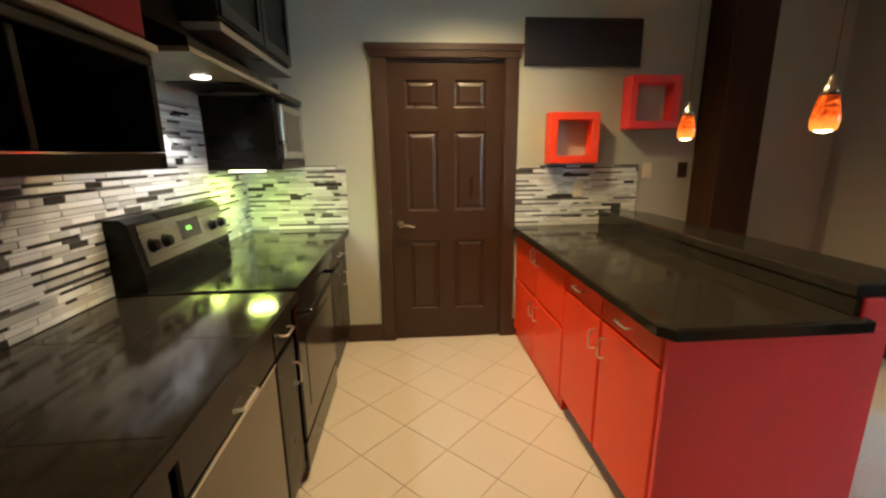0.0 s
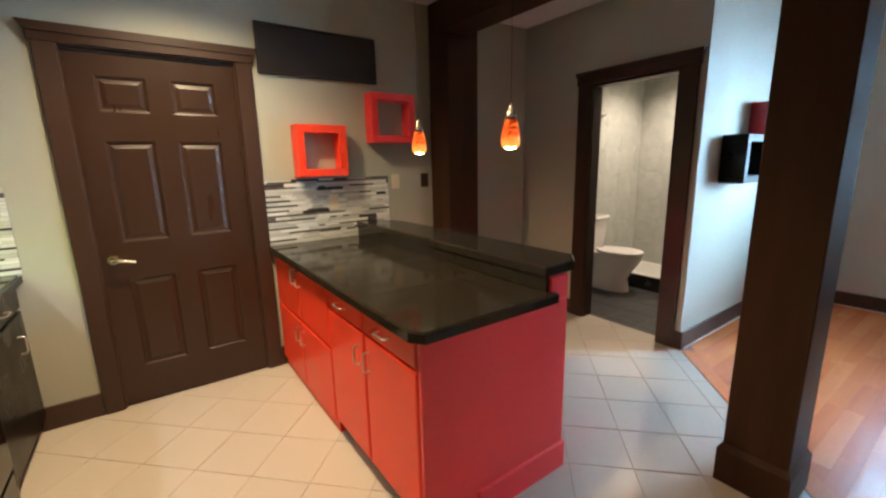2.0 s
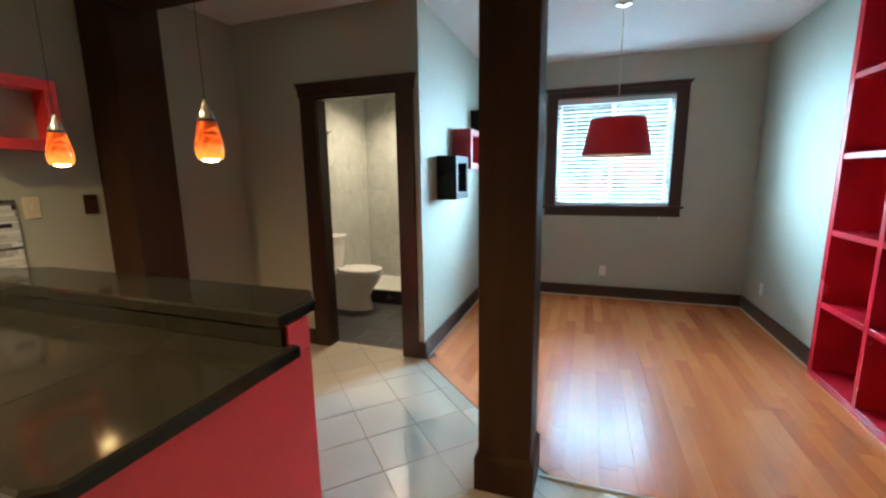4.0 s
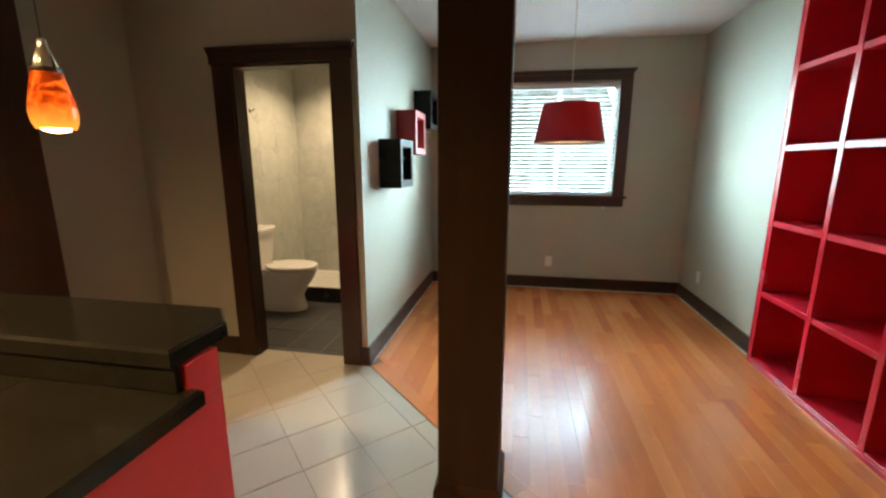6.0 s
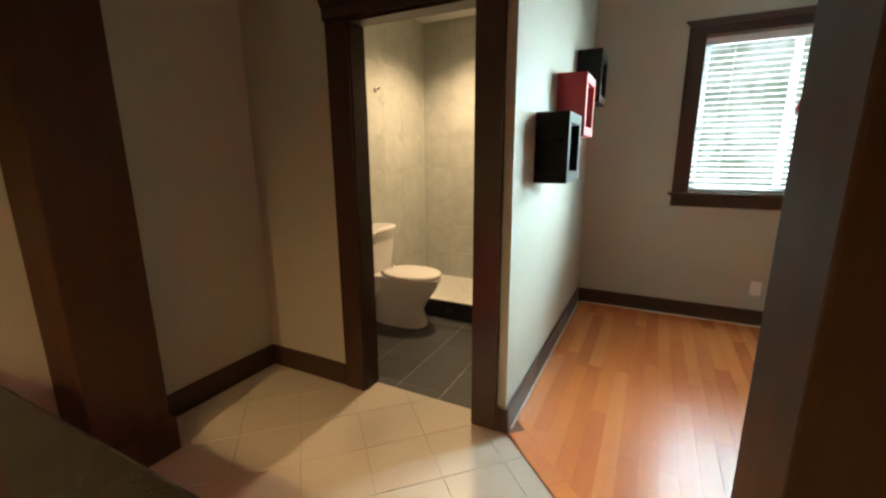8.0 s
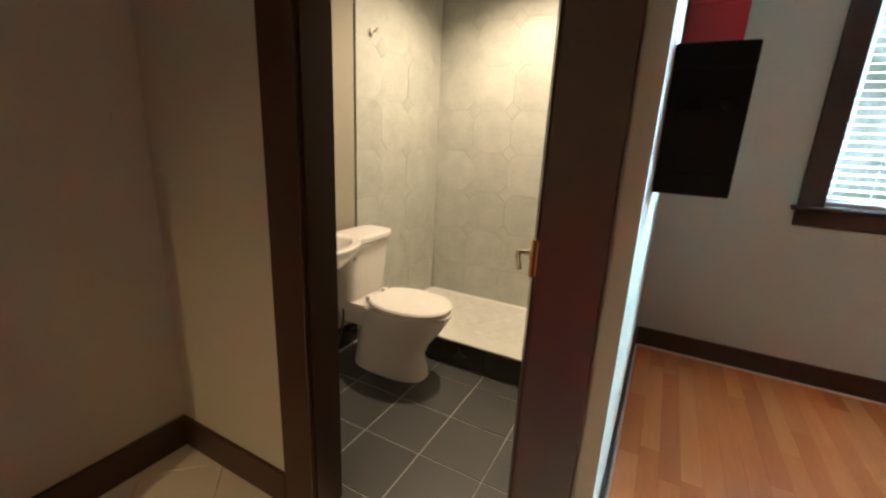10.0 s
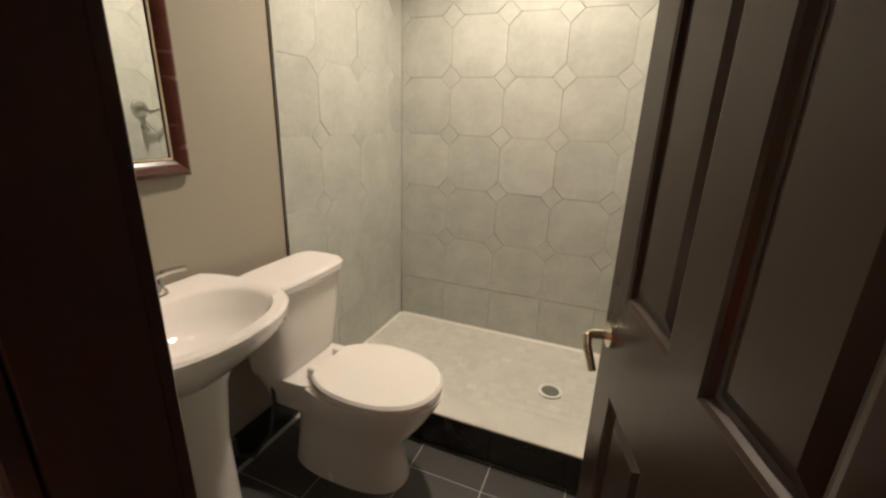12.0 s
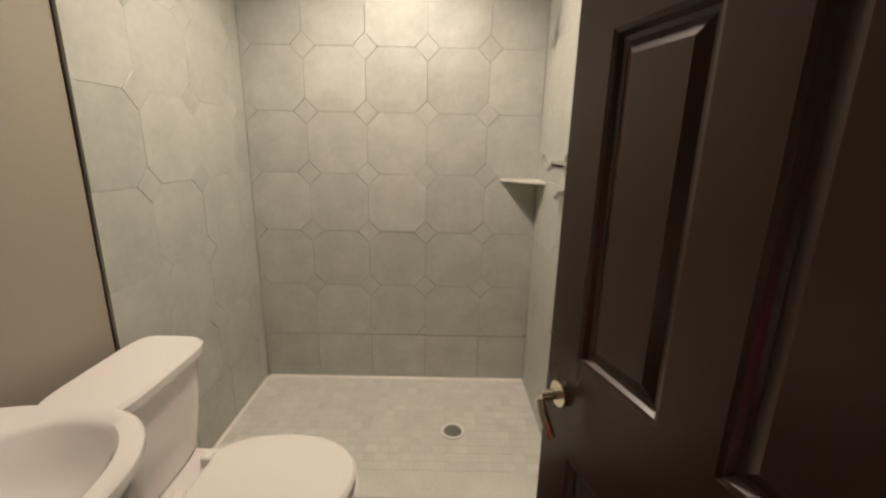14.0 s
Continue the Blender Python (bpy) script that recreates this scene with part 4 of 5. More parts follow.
part("back", box(2.998, 4.573, -1.618, -1.602, 0.0, 2.555), REDSHELF, bc)
part("plinth", box(2.996, 4.582, FY - 0.06, FY + 0.004, 0.0, 0.032, 0.002), REDSHELF, bc)
for z0, z1 in ((0.033, 2.555),):
    part("side_trim", box(4.581, 4.588, S + 0.001, FY + 0.002, z0, z1), REDSHELF, bc)

# ---------- bathroom ----------
setting("shower_wall_left", box(5.16, 6.175, 3.177, N + 0.01, 0.03, H), OGROUT, "grouted tile backing beside the toilet", "wall")
setting("shower_wall_right", box(5.14, 6.175, SH + 0.11, 1.657, 0.03, H), OGROUT, "grouted tile backing behind the shower valve", "wall")
setting("shower_pan", box(5.34, 6.175, 1.657, 3.177, 0.0, 0.072), PAN, "off-white mosaic shower floor", "shower floor")
setting("caulk_bead", loft([[(x, y, z) for x, z in ((6.167, 0.073), (6.155, 0.0745), (6.166, 0.086))] for y in (1.667, 3.158)]), CAULK, "white caulk along the back of the shower floor", "trim")
setting("caulk_bead", loft([[(x, y, z) for y, z in ((3.1675, 0.073), (3.155, 0.0745), (3.1665, 0.086))] for x in (5.35, 6.154)]), CAULK, "white caulk along the side of the shower floor", "trim")
drn = thing("shower_drain", (5.70, 2.09, 0.08), "round chrome drain in the shower floor", "drain")
part("ring", lathe([(0.058, 0.0765), (0.058, 0.0825), (0.044, 0.0825), (0.044, 0.0765)], 5.70, 2.09, 28, caps=False), WHITEP, drn, "pale ring", True)
part("grate", lathe([(0.043, 0.0770), (0.043, 0.0792), (0.006, 0.0795)], 5.70, 2.09, 20), CHROME, drn, "chrome grate", True)
cu = thing("shower_curb", (5.28, 2.4, 0), "shower curb, black tile face with white top", "curb")
part("curb_core", box(5.222, 5.34, 1.665, 3.16, 0.0, 0.158), BLACKTILE, cu)
for i in range(5):
    part("curb_tile", box(5.213, 5.221, 1.668 + i * 0.3, 1.965 + i * 0.3, 0.003, 0.158, 0.0015), BLACKTILE, cu, "black face tile")
part("curb_top", box(5.214, 5.345, 1.665, 3.16, 0.159, 0.170, 0.003), PAN, cu, "off-white top")
part("curb_inner", box(5.3405, 5.349, 1.665, 3.16, 0.072, 0.158), PAN, cu)
setting("tile_base_bath", box(4.11, 5.158, N - 0.001, N + 0.009, 0.0, 0.15, 0.002), BLACKTILE, "black tile baseboard behind the toilet", "trim")
setting("tile_edge_trim", box(5.1565, 5.159, N + 0.0065, N + 0.011, 0.03, H), TRIM, "thin dark brown edge where wall tile ends", "trim")

# toilet
tx = 5.0
to = thing("toilet", (tx, 2.8, 0), "white two-piece toilet with the lid closed", "toilet")
part("tank", loft([oval(tx, 3.035, 0.425, 0.165, 0.078, 40, 5), oval(tx, 3.032, 0.45, 0.175, 0.085, 40, 5), oval(tx, 3.026, 0.60, 0.187, 0.096, 40, 5), oval(tx, 3.020, 0.762, 0.195, 0.101, 40, 5)]), CHINA, to, "white tank", True)
part("tank_lid", loft([oval(tx, 3.016, 0.763, 0.200, 0.106, 40, 5), oval(tx, 3.014, 0.772, 0.207, 0.113, 40, 5), oval(tx, 3.014, 0.796, 0.207, 0.113, 40, 5), oval(tx, 3.014, 0.806, 0.198, 0.104, 40, 5)]), CHINA, to, "white tank lid", True)
part("flush_lever", rod([(tx - 0.165, 2.93, 0.70), (tx - 0.165, 2.91, 0.70), (tx - 0.17, 2.907, 0.698), (tx - 0.198, 2.907, 0.69)], 0.006, 8), CHROME, to, "chrome flush lever", True)
part("bowl", loft([oval(tx, 2.78, 0.002, 0.122, 0.248, 40, 2.6), oval(tx, 2.78, 0.05, 0.118, 0.240, 40, 2.6), oval(tx, 2.785, 0.14, 0.110, 0.225, 40, 2.4), oval(tx, 2.76, 0.22, 0.120, 0.238, 40, 2.3), oval(tx, 2.72, 0.325, 0.155, 0.275, 40, 2.2), oval(tx, 2.69, 0.400, 0.178, 0.285, 40, 2.15), oval(tx, 2.685, 0.418, 0.180, 0.287, 40, 2.15)]), CHINA, to, "white bowl", True)
part("deck", loft([oval(tx, 2.98, 0.28, 0.115, 0.13, 32, 4), oval(tx, 2.975, 0.35, 0.135, 0.15, 32, 4), oval(tx, 2.97, 0.40, 0.152, 0.16, 32, 4), oval(tx, 2.97, 0.424, 0.148, 0.155, 32, 4)]), CHINA, to, "white bowl deck", True)
part("seat", loft([oval(tx, 2.655, 0.420, 0.176, 0.240, 44, 2.2, 2.86), oval(tx, 2.655, 0.424, 0.182, 0.246, 44, 2.2, 2.865), oval(tx, 2.655, 0.436, 0.182, 0.246, 44, 2.2, 2.865)]), SEATM, to, "white seat ring", True)
part("lid", loft([oval(tx, 2.655, 0.438, 0.183, 0.247, 44, 2.2, 2.868), oval(tx, 2.655, 0.450, 0.186, 0.250, 44, 2.2, 2.870), oval(tx, 2.655, 0.460, 0.178, 0.240, 44, 2.2, 2.862), oval(tx, 2.655, 0.464, 0.10, 0.14, 44, 2.2, 2.80)]), SEATM, to, "white closed lid", True)
for dx in (-0.075, 0.075):
    part("seat_hinge", box(tx + dx - 0.018, tx + dx + 0.018, 2.866, 2.90, 0.426, 0.462, 0.005), SEATM, to)
    part("bolt_cap", lathe([(0.016, 0.012), (0.015, 0.03), (0.006, 0.038)], tx + (0.112 if dx > 0 else -0.112), 2.80, 12), CHINA, to, "", True)
hs = thing("supply_hose", (4.78, 3.1, 0.15), "dark braided supply hose with chrome valve", "water hose")
part("valve", rod([(4.74, N + 0.005, 0.19), (4.74, 3.11, 0.19)], 0.011, 10), CHROME, hs, "chrome stop valve", True)
part("hose", rod([(4.74, 3.115, 0.195), (4.73, 3.09, 0.14), (4.77, 3.06, 0.11), (4.84, 3.04, 0.17), (4.865, 3.03, 0.30), (4.865, 3.03, 0.43)], 0.007, 8), CABLE, hs, "dark braided hose", True)

# pedestal sink: the rim is rounded in front and square against the wall
def rim(cx, cy, z, rx, ry, n, power, far):
    ring = []
    for k in range(n):
        a = 2 * math.pi * k / n
        c, s = math.cos(a), math.sin(a)
        p, deep = (2 / power, ry) if s < 0 else (2 / 3.2, ry * 1.25)
        ring.append((cx + rx * math.copysign(abs(c) ** p, c), min(far, cy + deep * math.copysign(abs(s) ** p, s)), z))
    return ring


sx = 4.515
sk = thing("pedestal_sink", (sx, 2.95, 0), "white oval pedestal sink with chrome faucet", "sink")
part("basin", loft([oval(sx, 2.975, 0.66, 0.12, 0.11, 48, 2.2), oval(sx, 2.965, 0.72, 0.19, 0.17, 48, 2.2, N - 0.002), rim(sx, 2.955, 0.785, 0.255, 0.225, 48, 2.3, N - 0.002), rim(sx, 2.950, 0.820, 0.270, 0.240, 48, 2.35, N - 0.002), rim(sx, 2.950, 0.838, 0.270, 0.240, 48, 2.35, N - 0.002), rim(sx, 2.950, 0.845, 0.262, 0.232, 48, 2.35, N - 0.006), oval(sx, 2.915, 0.843, 0.222, 0.168, 48, 2.2), oval(sx, 2.912, 0.832, 0.208, 0.156, 48, 2.2), oval(sx, 2.91, 0.78, 0.180, 0.130, 48, 2.1), oval(sx, 2.915, 0.735, 0.115, 0.085, 48, 2.0), oval(sx, 2.92, 0.722, 0.03, 0.03, 48, 2.0)]), CHINA, sk, "white china basin", True)
PSX = sx + 0.035
part("pedestal", loft([oval(PSX, 3.0, 0.001, 0.115, 0.105, 32), oval(PSX, 3.0, 0.05, 0.105, 0.095, 32), oval(PSX, 3.0, 0.12, 0.082, 0.078, 32), oval(PSX, 3.0, 0.40, 0.075, 0.072, 32), oval(PSX, 2.99, 0.60, 0.090, 0.085, 32), oval(PSX, 2.98, 0.70, 0.125, 0.115, 32)]), CHINA, sk, "white china pedestal", True)
part("drain_ring", lathe([(0.024, 0.7225), (0.024, 0.7265), (0.012, 0.7265)], sx - 0.03, 2.935, 18), CHROME, sk, "chrome drain", True)
part("drain_hole", lathe([(0.0165, 0.7267), (0.015, 0.7275), (0.004, 0.7277)], sx - 0.03, 2.935, 16), CABLE, sk, "dark drain opening", True)
part("overflow_slot", box(sx - 0.02, sx + 0.02, 2.786, 2.792, 0.795, 0.803, 0.002), CABLE, sk)
fc = part("faucet", loft([oval(sx, 3.115, 0.846, 0.085, 0.026, 28, 3), oval(sx, 3.115, 0.858, 0.082, 0.023, 28, 3)]), CHROME, sk, "chrome faucet deck", True)
part("spout", rod([(sx, 3.115, 0.857), (sx, 3.11, 0.905), (sx, 3.085, 0.925), (sx, 3.03, 0.912), (sx, 3.005, 0.895)], [0.018, 0.015, 0.013, 0.011, 0.010], 12), CHROME, fc, "chrome spout", True)
for s in (-1, 1):
    part("faucet_handle", rod([(sx + s * 0.062, 3.115, 0.857), (sx + s * 0.062, 3.115, 0.895), (sx + s * 0.064, 3.112, 0.905), (sx + s * 0.085, 3.09, 0.914), (sx + s * 0.115, 3.06, 0.920)], [0.016, 0.013, 0.011, 0.008, 0.007], 10), CHROME, fc, "chrome lever handle", True)

# mirror
mr = thing("wall_mirror", (4.50, N, 1.46), "wall mirror in a moulded mahogany frame", "mirror")
M0, M1, MZ0, MZ1 = 4.235, 4.765, 1.165, 1.80
part("mirror_glass", box(M0 + 0.05, M1 - 0.05, N + 0.001, N + 0.004, MZ0 + 0.05, MZ1 - 0.05), MIRROR, mr, "mirror glass")
for pts in (((M0, MZ0), (M1, MZ0), (M1 - 0.055, MZ0 + 0.055), (M0 + 0.055, MZ0 + 0.055)), ((M1, MZ0), (M1, MZ1), (M1 - 0.055, MZ1 - 0.055), (M1 - 0.055, MZ0 + 0.055)), ((M1, MZ1), (M0, MZ1), (M0 + 0.055, MZ1 - 0.055), (M1 - 0.055, MZ1 - 0.055)), ((M0, MZ1), (M0, MZ0), (M0 + 0.055, MZ0 + 0.055), (M0 + 0.055, MZ1 - 0.055))):
    (ax, az), (bx_, bz), (cx_, cz), (dx_, dz) = pts
    def mixp(p, q, s):
        return p + (q - p) * s
    rings = []
    for end in (0, 1):
        o = (ax, az) if end == 0 else (bx_, bz)
        i = (dx_, dz) if end == 0 else (cx_, cz)
        prof_ = ((0.0, 0.0), (0.0, 0.018), (0.25, 0.030), (0.55, 0.026), (0.75, 0.014), (1.0, 0.011), (1.0, 0.0))
        rings.append([(mixp(o[0], i[0], s), N + 0.009 - d, mixp(o[1], i[1], s)) for s, d in prof_])
    part("frame_rail", loft(rings), MAHOG, mr, "mahogany frame moulding", True)
for b in ((M0 + 0.05, M1 - 0.05, MZ0 + 0.048, MZ0 + 0.054), (M1 - 0.054, M1 - 0.048, MZ0 + 0.05, MZ1 - 0.05), (M0 + 0.048, M0 + 0.054, MZ0 + 0.05, MZ1 - 0.05)):
    part("inner_bead", box(b[0], b[1], N - 0.006, N + 0.0005, b[2], b[3], 0.001), CREAM, mr, "pale inner bead")

# shower fittings
hk = thing("robe_hook", (5.297, 3.167, 1.945), "small white ceramic hook on the shower tile", "hook")
part("hook_base", rod([(5.297, 3.1665, 1.945), (5.297, 3.147, 1.945)], 0.022, 16), CHINA, hk, "", True)
part("hook_peg", rod([(5.297, 3.147, 1.945), (5.297, 3.125, 1.950), (5.297, 3.115, 1.965)], 0.009, 10), CHINA, hk, "", True)
vl = thing("shower_valve", (5.62, 1.668, 1.352), "chrome lever shower valve on the tiled wall", "shower valve")
part("escutcheon", rod([(5.62, 1.668, 1.352), (5.62, 1.68, 1.352)], [0.05, 0.044], 24), CHROME, vl, "", True)
part("valve_lever", rod([(5.62, 1.68, 1.352), (5.62, 1.735, 1.352), (5.63, 1.745, 1.335), (5.70, 1.75, 1.36), (5.715, 1.75, 1.385)], [0.018, 0.015, 0.010, 0.009, 0.008], 10), CHROME, vl, "", True)
part("spout_stub", rod([(5.62, 1.668, 1.245), (5.62, 1.70, 1.24), (5.62, 1.715, 1.22)], 0.012, 10), CHROME, vl, "", True)
cs = single("corner_shelf", prism([(6.166, 1.666), (6.166, 1.862), (6.10, 1.80), (5.97, 1.666)], 1.243, 1.256, 0.002), PAN, "white triangular corner shelf in the shower", "shelf")
sd = thing("shower_fixture", (6.0, 1.668, 2.10), "chrome shower head high on the tiled wall", "shower head")
part("arm", rod([(5.90, 1.668, 2.14), (5.90, 1.73, 2.15), (5.90, 1.79, 2.10)], 0.01, 10), CHROME, sd, "", True)
part("head", rod([(5.90, 1.785, 2.105), (5.90, 1.80, 2.085), (5.90, 1.825, 2.05)], [0.012, 0.022, 0.045], 18), CHROME, sd, "", True)

# recessed lights, none in view: shower and first kitchen one inferred, the rest added
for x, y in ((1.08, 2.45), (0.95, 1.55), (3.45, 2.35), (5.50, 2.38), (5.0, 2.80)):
    cn = thing("assumed_ceiling_light", (x, y, H), "white recessed ceiling light, lit, assumed out of view", "ceiling light", "recessed lights")
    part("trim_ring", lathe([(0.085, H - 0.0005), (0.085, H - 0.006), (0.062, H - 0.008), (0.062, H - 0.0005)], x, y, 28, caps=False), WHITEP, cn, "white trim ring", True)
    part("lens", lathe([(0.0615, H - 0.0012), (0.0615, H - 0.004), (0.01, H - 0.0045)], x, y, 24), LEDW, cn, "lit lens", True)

# ---------- pieces of floors and walls ----------
def clip(poly, a, b, c):
    """The part of a polygon where a*x + b*y <= c."""
    out = []
    for p, q in zip(poly, poly[1:] + poly[:1]):
        dp, dq = a * p[0] + b * p[1] - c, a * q[0] + b * q[1] - c
        if dp <= 0:
            out.append(p)
        if dp * dq < 0:
            s = dp / (dp - dq)
            out.append((p[0] + (q[0] - p[0]) * s, p[1] + (q[1] - p[1]) * s))
    return out


def slab_mesh(name, poly, z0, z1, material, bev=0.0015):
    bm = bmesh.new()
    cx, cy = sum(p[0] for p in poly) / len(poly), sum(p[1] for p in poly) / len(poly)
    inner = [(cx + (x - cx) * (1 - bev / max(0.02, math.hypot(x - cx, y - cy))), cy + (y - cy) * (1 - bev / max(0.02, math.hypot(x - cx, y - cy)))) for x, y in poly]
    rows = [[bm.verts.new((x, y, z)) for x, y in ring] for ring, z in ((poly, z0), (poly, z1 - bev * 0.6), (inner, z1))]
    n = len(poly)
    for r, s in zip(rows, rows[1:]):
        for i in range(n):
            bm.faces.new((r[i], r[(i + 1) % n], s[(i + 1) % n], s[i]))
    bm.faces.new(rows[-1])
    return mesh_of(name, bm, material)


def area(p):
    return abs(sum(a[0] * b[1] - b[0] * a[1] for a, b in zip(p, p[1:] + p[:1]))) / 2


tile_floor = thing("floor_tile_field", (0, 0, 0), "beige ceramic tile floor laid on the diagonal", "floor", kind="structure")
P, R2 = 0.2985, math.sqrt(2)
h = (P - 0.0034) / 2
whole = slab_mesh("floor_tile", [(0, -h * R2), (h * R2, 0), (0, h * R2), (-h * R2, 0)], -0.006, 0.0, TILE)
u0, v0 = (0.625 + 2.079) / R2, (2.079 - 0.625) / R2
for i in range(-20, 24):
    for j in range(-20, 24):
        u, v = u0 + (i + 0.5) * P, v0 + (j + 0.5) * P
        cx, cy = (u - v) / R2, (u + v) / R2
        if not (W - 0.2 < cx < 4.3 and S - 0.2 < cy < N + 0.2) or (1.80 < cx < 2.0 and cy > 1.5) or cx < -0.05:
            continue
        quad = [(cx, cy - h * R2), (cx + h * R2, cy), (cx, cy + h * R2), (cx - h * R2, cy)]
        q = clip(clip(clip(quad, 1, 0, 4.10), 0, 1, N), 0, -1, -S)
        if q and cy > 0.30 and (cx > 2.935 or (cy - cx + 2.5 > 0 and cx > 2.80)):
            q = clip(q, 1, -1, 2.5 - 0.012)
        elif q:
            q = clip(q, 1, 0, 2.935)
        if len(q) < 3 or area(q) < 0.0015:
            continue
        if area(q) > area(quad) * 0.999:
            piece("floor_tile", whole, (cx, cy, 0), tile_floor)
        else:
            me = slab_mesh("floor_tile", [(x - cx, y - cy) for x, y in q], -0.006, 0.0, TILE)
            piece("floor_tile", me, (cx, cy, 0), tile_floor)

wood = setting("wood_floor", prism([(2.95, S), (E, S), (E, SH), (4.0, SH), (2.99, 0.5), (2.95, 0.46)], -0.003, -0.0005), SUBWOOD, "glossy cherry plank floor of the living room", "floor")
rng_ = random.Random(5)
RW = 0.0835
for r in range(int((SH - S) / RW) + 1):
    y0, y1 = S + r * RW, min(S + (r + 1) * RW - 0.0008, SH)
    if y1 - y0 < 0.01:
        continue
    x = 2.95 - rng_.random() * 0.6
    while x < E:
        ln = rng_.uniform(0.35, 1.15)
        poly = [(max(x, 2.95), y0), (min(x + ln - 0.0008, E), y0), (min(x + ln - 0.0008, E), y1), (max(x, 2.95), y1)]
        x += ln
        if poly[1][0] - poly[0][0] < 0.01:
            continue
        if y1 > 0.30:
            poly = clip(poly, -1, 1, -2.5 - 0.095 * R2)
        if len(poly) < 3 or area(poly) < 0.0008:
            continue
        mx, my = sum(p[0] for p in poly) / len(poly), sum(p[1] for p in poly) / len(poly)
        piece("plank", slab_mesh("plank", [(a - mx, b - my) for a, b in poly], -0.0005, 0.003, PLANK, 0.0006), (mx, my, 0), wood)
# boards laid along the diagonal edge
for k in range(-1, 4):
    t0, t1 = k * 0.36, k * 0.36 + 0.358
    d0 = (2.97 + t0 / R2, 0.47 + t0 / R2)
    d1 = (2.97 + t1 / R2, 0.47 + t1 / R2)
    ex = 0.094 / R2
    poly = clip([d0, (d0[0] + ex, d0[1] - ex), (d1[0] + ex, d1[1] - ex), d1], 0, 1, SH)
    poly = clip(poly, -1, 0, -2.952)
    if len(poly) > 2:
        mx, my = sum(p[0] for p in poly) / len(poly), sum(p[1] for p in poly) / len(poly)
        piece("plank", slab_mesh("plank", [(a - mx, b - my) for a, b in poly], -0.0005, 0.003, PLANK, 0.0006), (mx, my, 0), wood)
setting("transition_strip", box(2.935, 2.952, S, 0.50, -0.003, 0.008, 0.003), STRIP, "pale strip between tile and wood floor", "trim")

bfl = setting("bathroom_floor", box(4.10, 5.222, 1.62, N + 0.01, -0.004, -0.0006), BGROUT, "charcoal tile floor with pale grout", "floor")
sq = slab_mesh("bath_tile", [(-0.1475, -0.1475), (0.1475, -0.1475), (0.1475, 0.1475), (-0.1475, 0.1475)], -0.0006, 0.002, SLATE)
for i in range(5):
    for j in range(6):
        cx, cy = 5.07 - 0.15 - (i - 1) * 0.30, 1.65 - 0.15 + j * 0.30
        poly = [(cx - 0.1478, cy - 0.1478), (cx + 0.1478, cy - 0.1478), (cx + 0.1478, cy + 0.1478), (cx - 0.1478, cy + 0.1478)]
        q = clip(clip(clip(clip(poly, -1, 0, -4.103), 1, 0, 5.212), 0, -1, -1.622), 0, 1, N)
        if len(q) < 3 or area(q) < 0.001:
            continue
        me = sq if area(q) > 0.0872 else slab_mesh("bath_tile", [(a - cx, b - cy) for a, b in q], -0.0006, 0.002, SLATE)
        piece("bath_tile", me, (cx, cy, 0), bfl)

# shower floor mosaic, too small to pick apart
vs, fs = [], []
rp = random.Random(9)
for i in range(16):
    for j in range(29):
        x0, y0 = 5.351 + i * 0.0513, 1.668 + j * 0.0513
        x1, y1 = min(x0 + 0.0512, 6.166), min(y0 + 0.0512, 3.16)
        z = 0.0736 + rp.uniform(-0.0001, 0.0001)
        if math.hypot((x0 + x1) / 2 - 5.70, (y0 + y1) / 2 - 2.09) < 0.062:
            continue
        k = len(vs)
        vs += [(x0, y0, 0.0728), (x1, y0, 0.0728), (x1, y1, 0.0728), (x0, y1, 0.0728), (x0 + 0.001, y0 + 0.001, z), (x1 - 0.001, y0 + 0.001, z), (x1 - 0.001, y1 - 0.001, z), (x0 + 0.001, y1 - 0.001, z)]
        fs += [(k + 4, k + 5, k + 6, k + 7), (k, k + 1, k + 5, k + 4), (k + 1, k + 2, k + 6, k + 5), (k + 2, k + 3, k + 7, k + 6), (k + 3, k, k + 4, k + 7)]
me = bpy.data.meshes.new("pan_mosaic")
me.from_pydata(vs, [], fs)
me.materials.append(PAN)
tagged(new("pan_mosaic", me), "small off-white mosaic squares of the shower floor", "tiles", kind="stuff")

# octagon tiles with diamond insets; local mesh lies in (u, z), faces towards -y
OP = 0.3065
CUT = 0.062


def plane_mesh(name, poly, t, material, bev=0.0009):
    me = slab_mesh(name, poly, 0.0, t, material, bev)
    for v in me.vertices:
        x, y, z = v.co
        v.co = (x, -z, y)
    return me


def octagon(h, c):
    return [(-h + c, -h), (h - c, -h), (h, -h + c), (h, h - c), (h - c, h), (-h + c, h), (-h, h - c), (-h, -h + c)]


jit = random.Random(21)
oct_full = plane_mesh("octagon_tile", octagon(OP / 2 - 0.0005, CUT), 0.009, OCT)
dd = CUT - 0.0009
dia_full = plane_mesh("diamond_tile", [(0, -dd), (dd, 0), (0, dd), (-dd, 0)], 0.009, OCT)


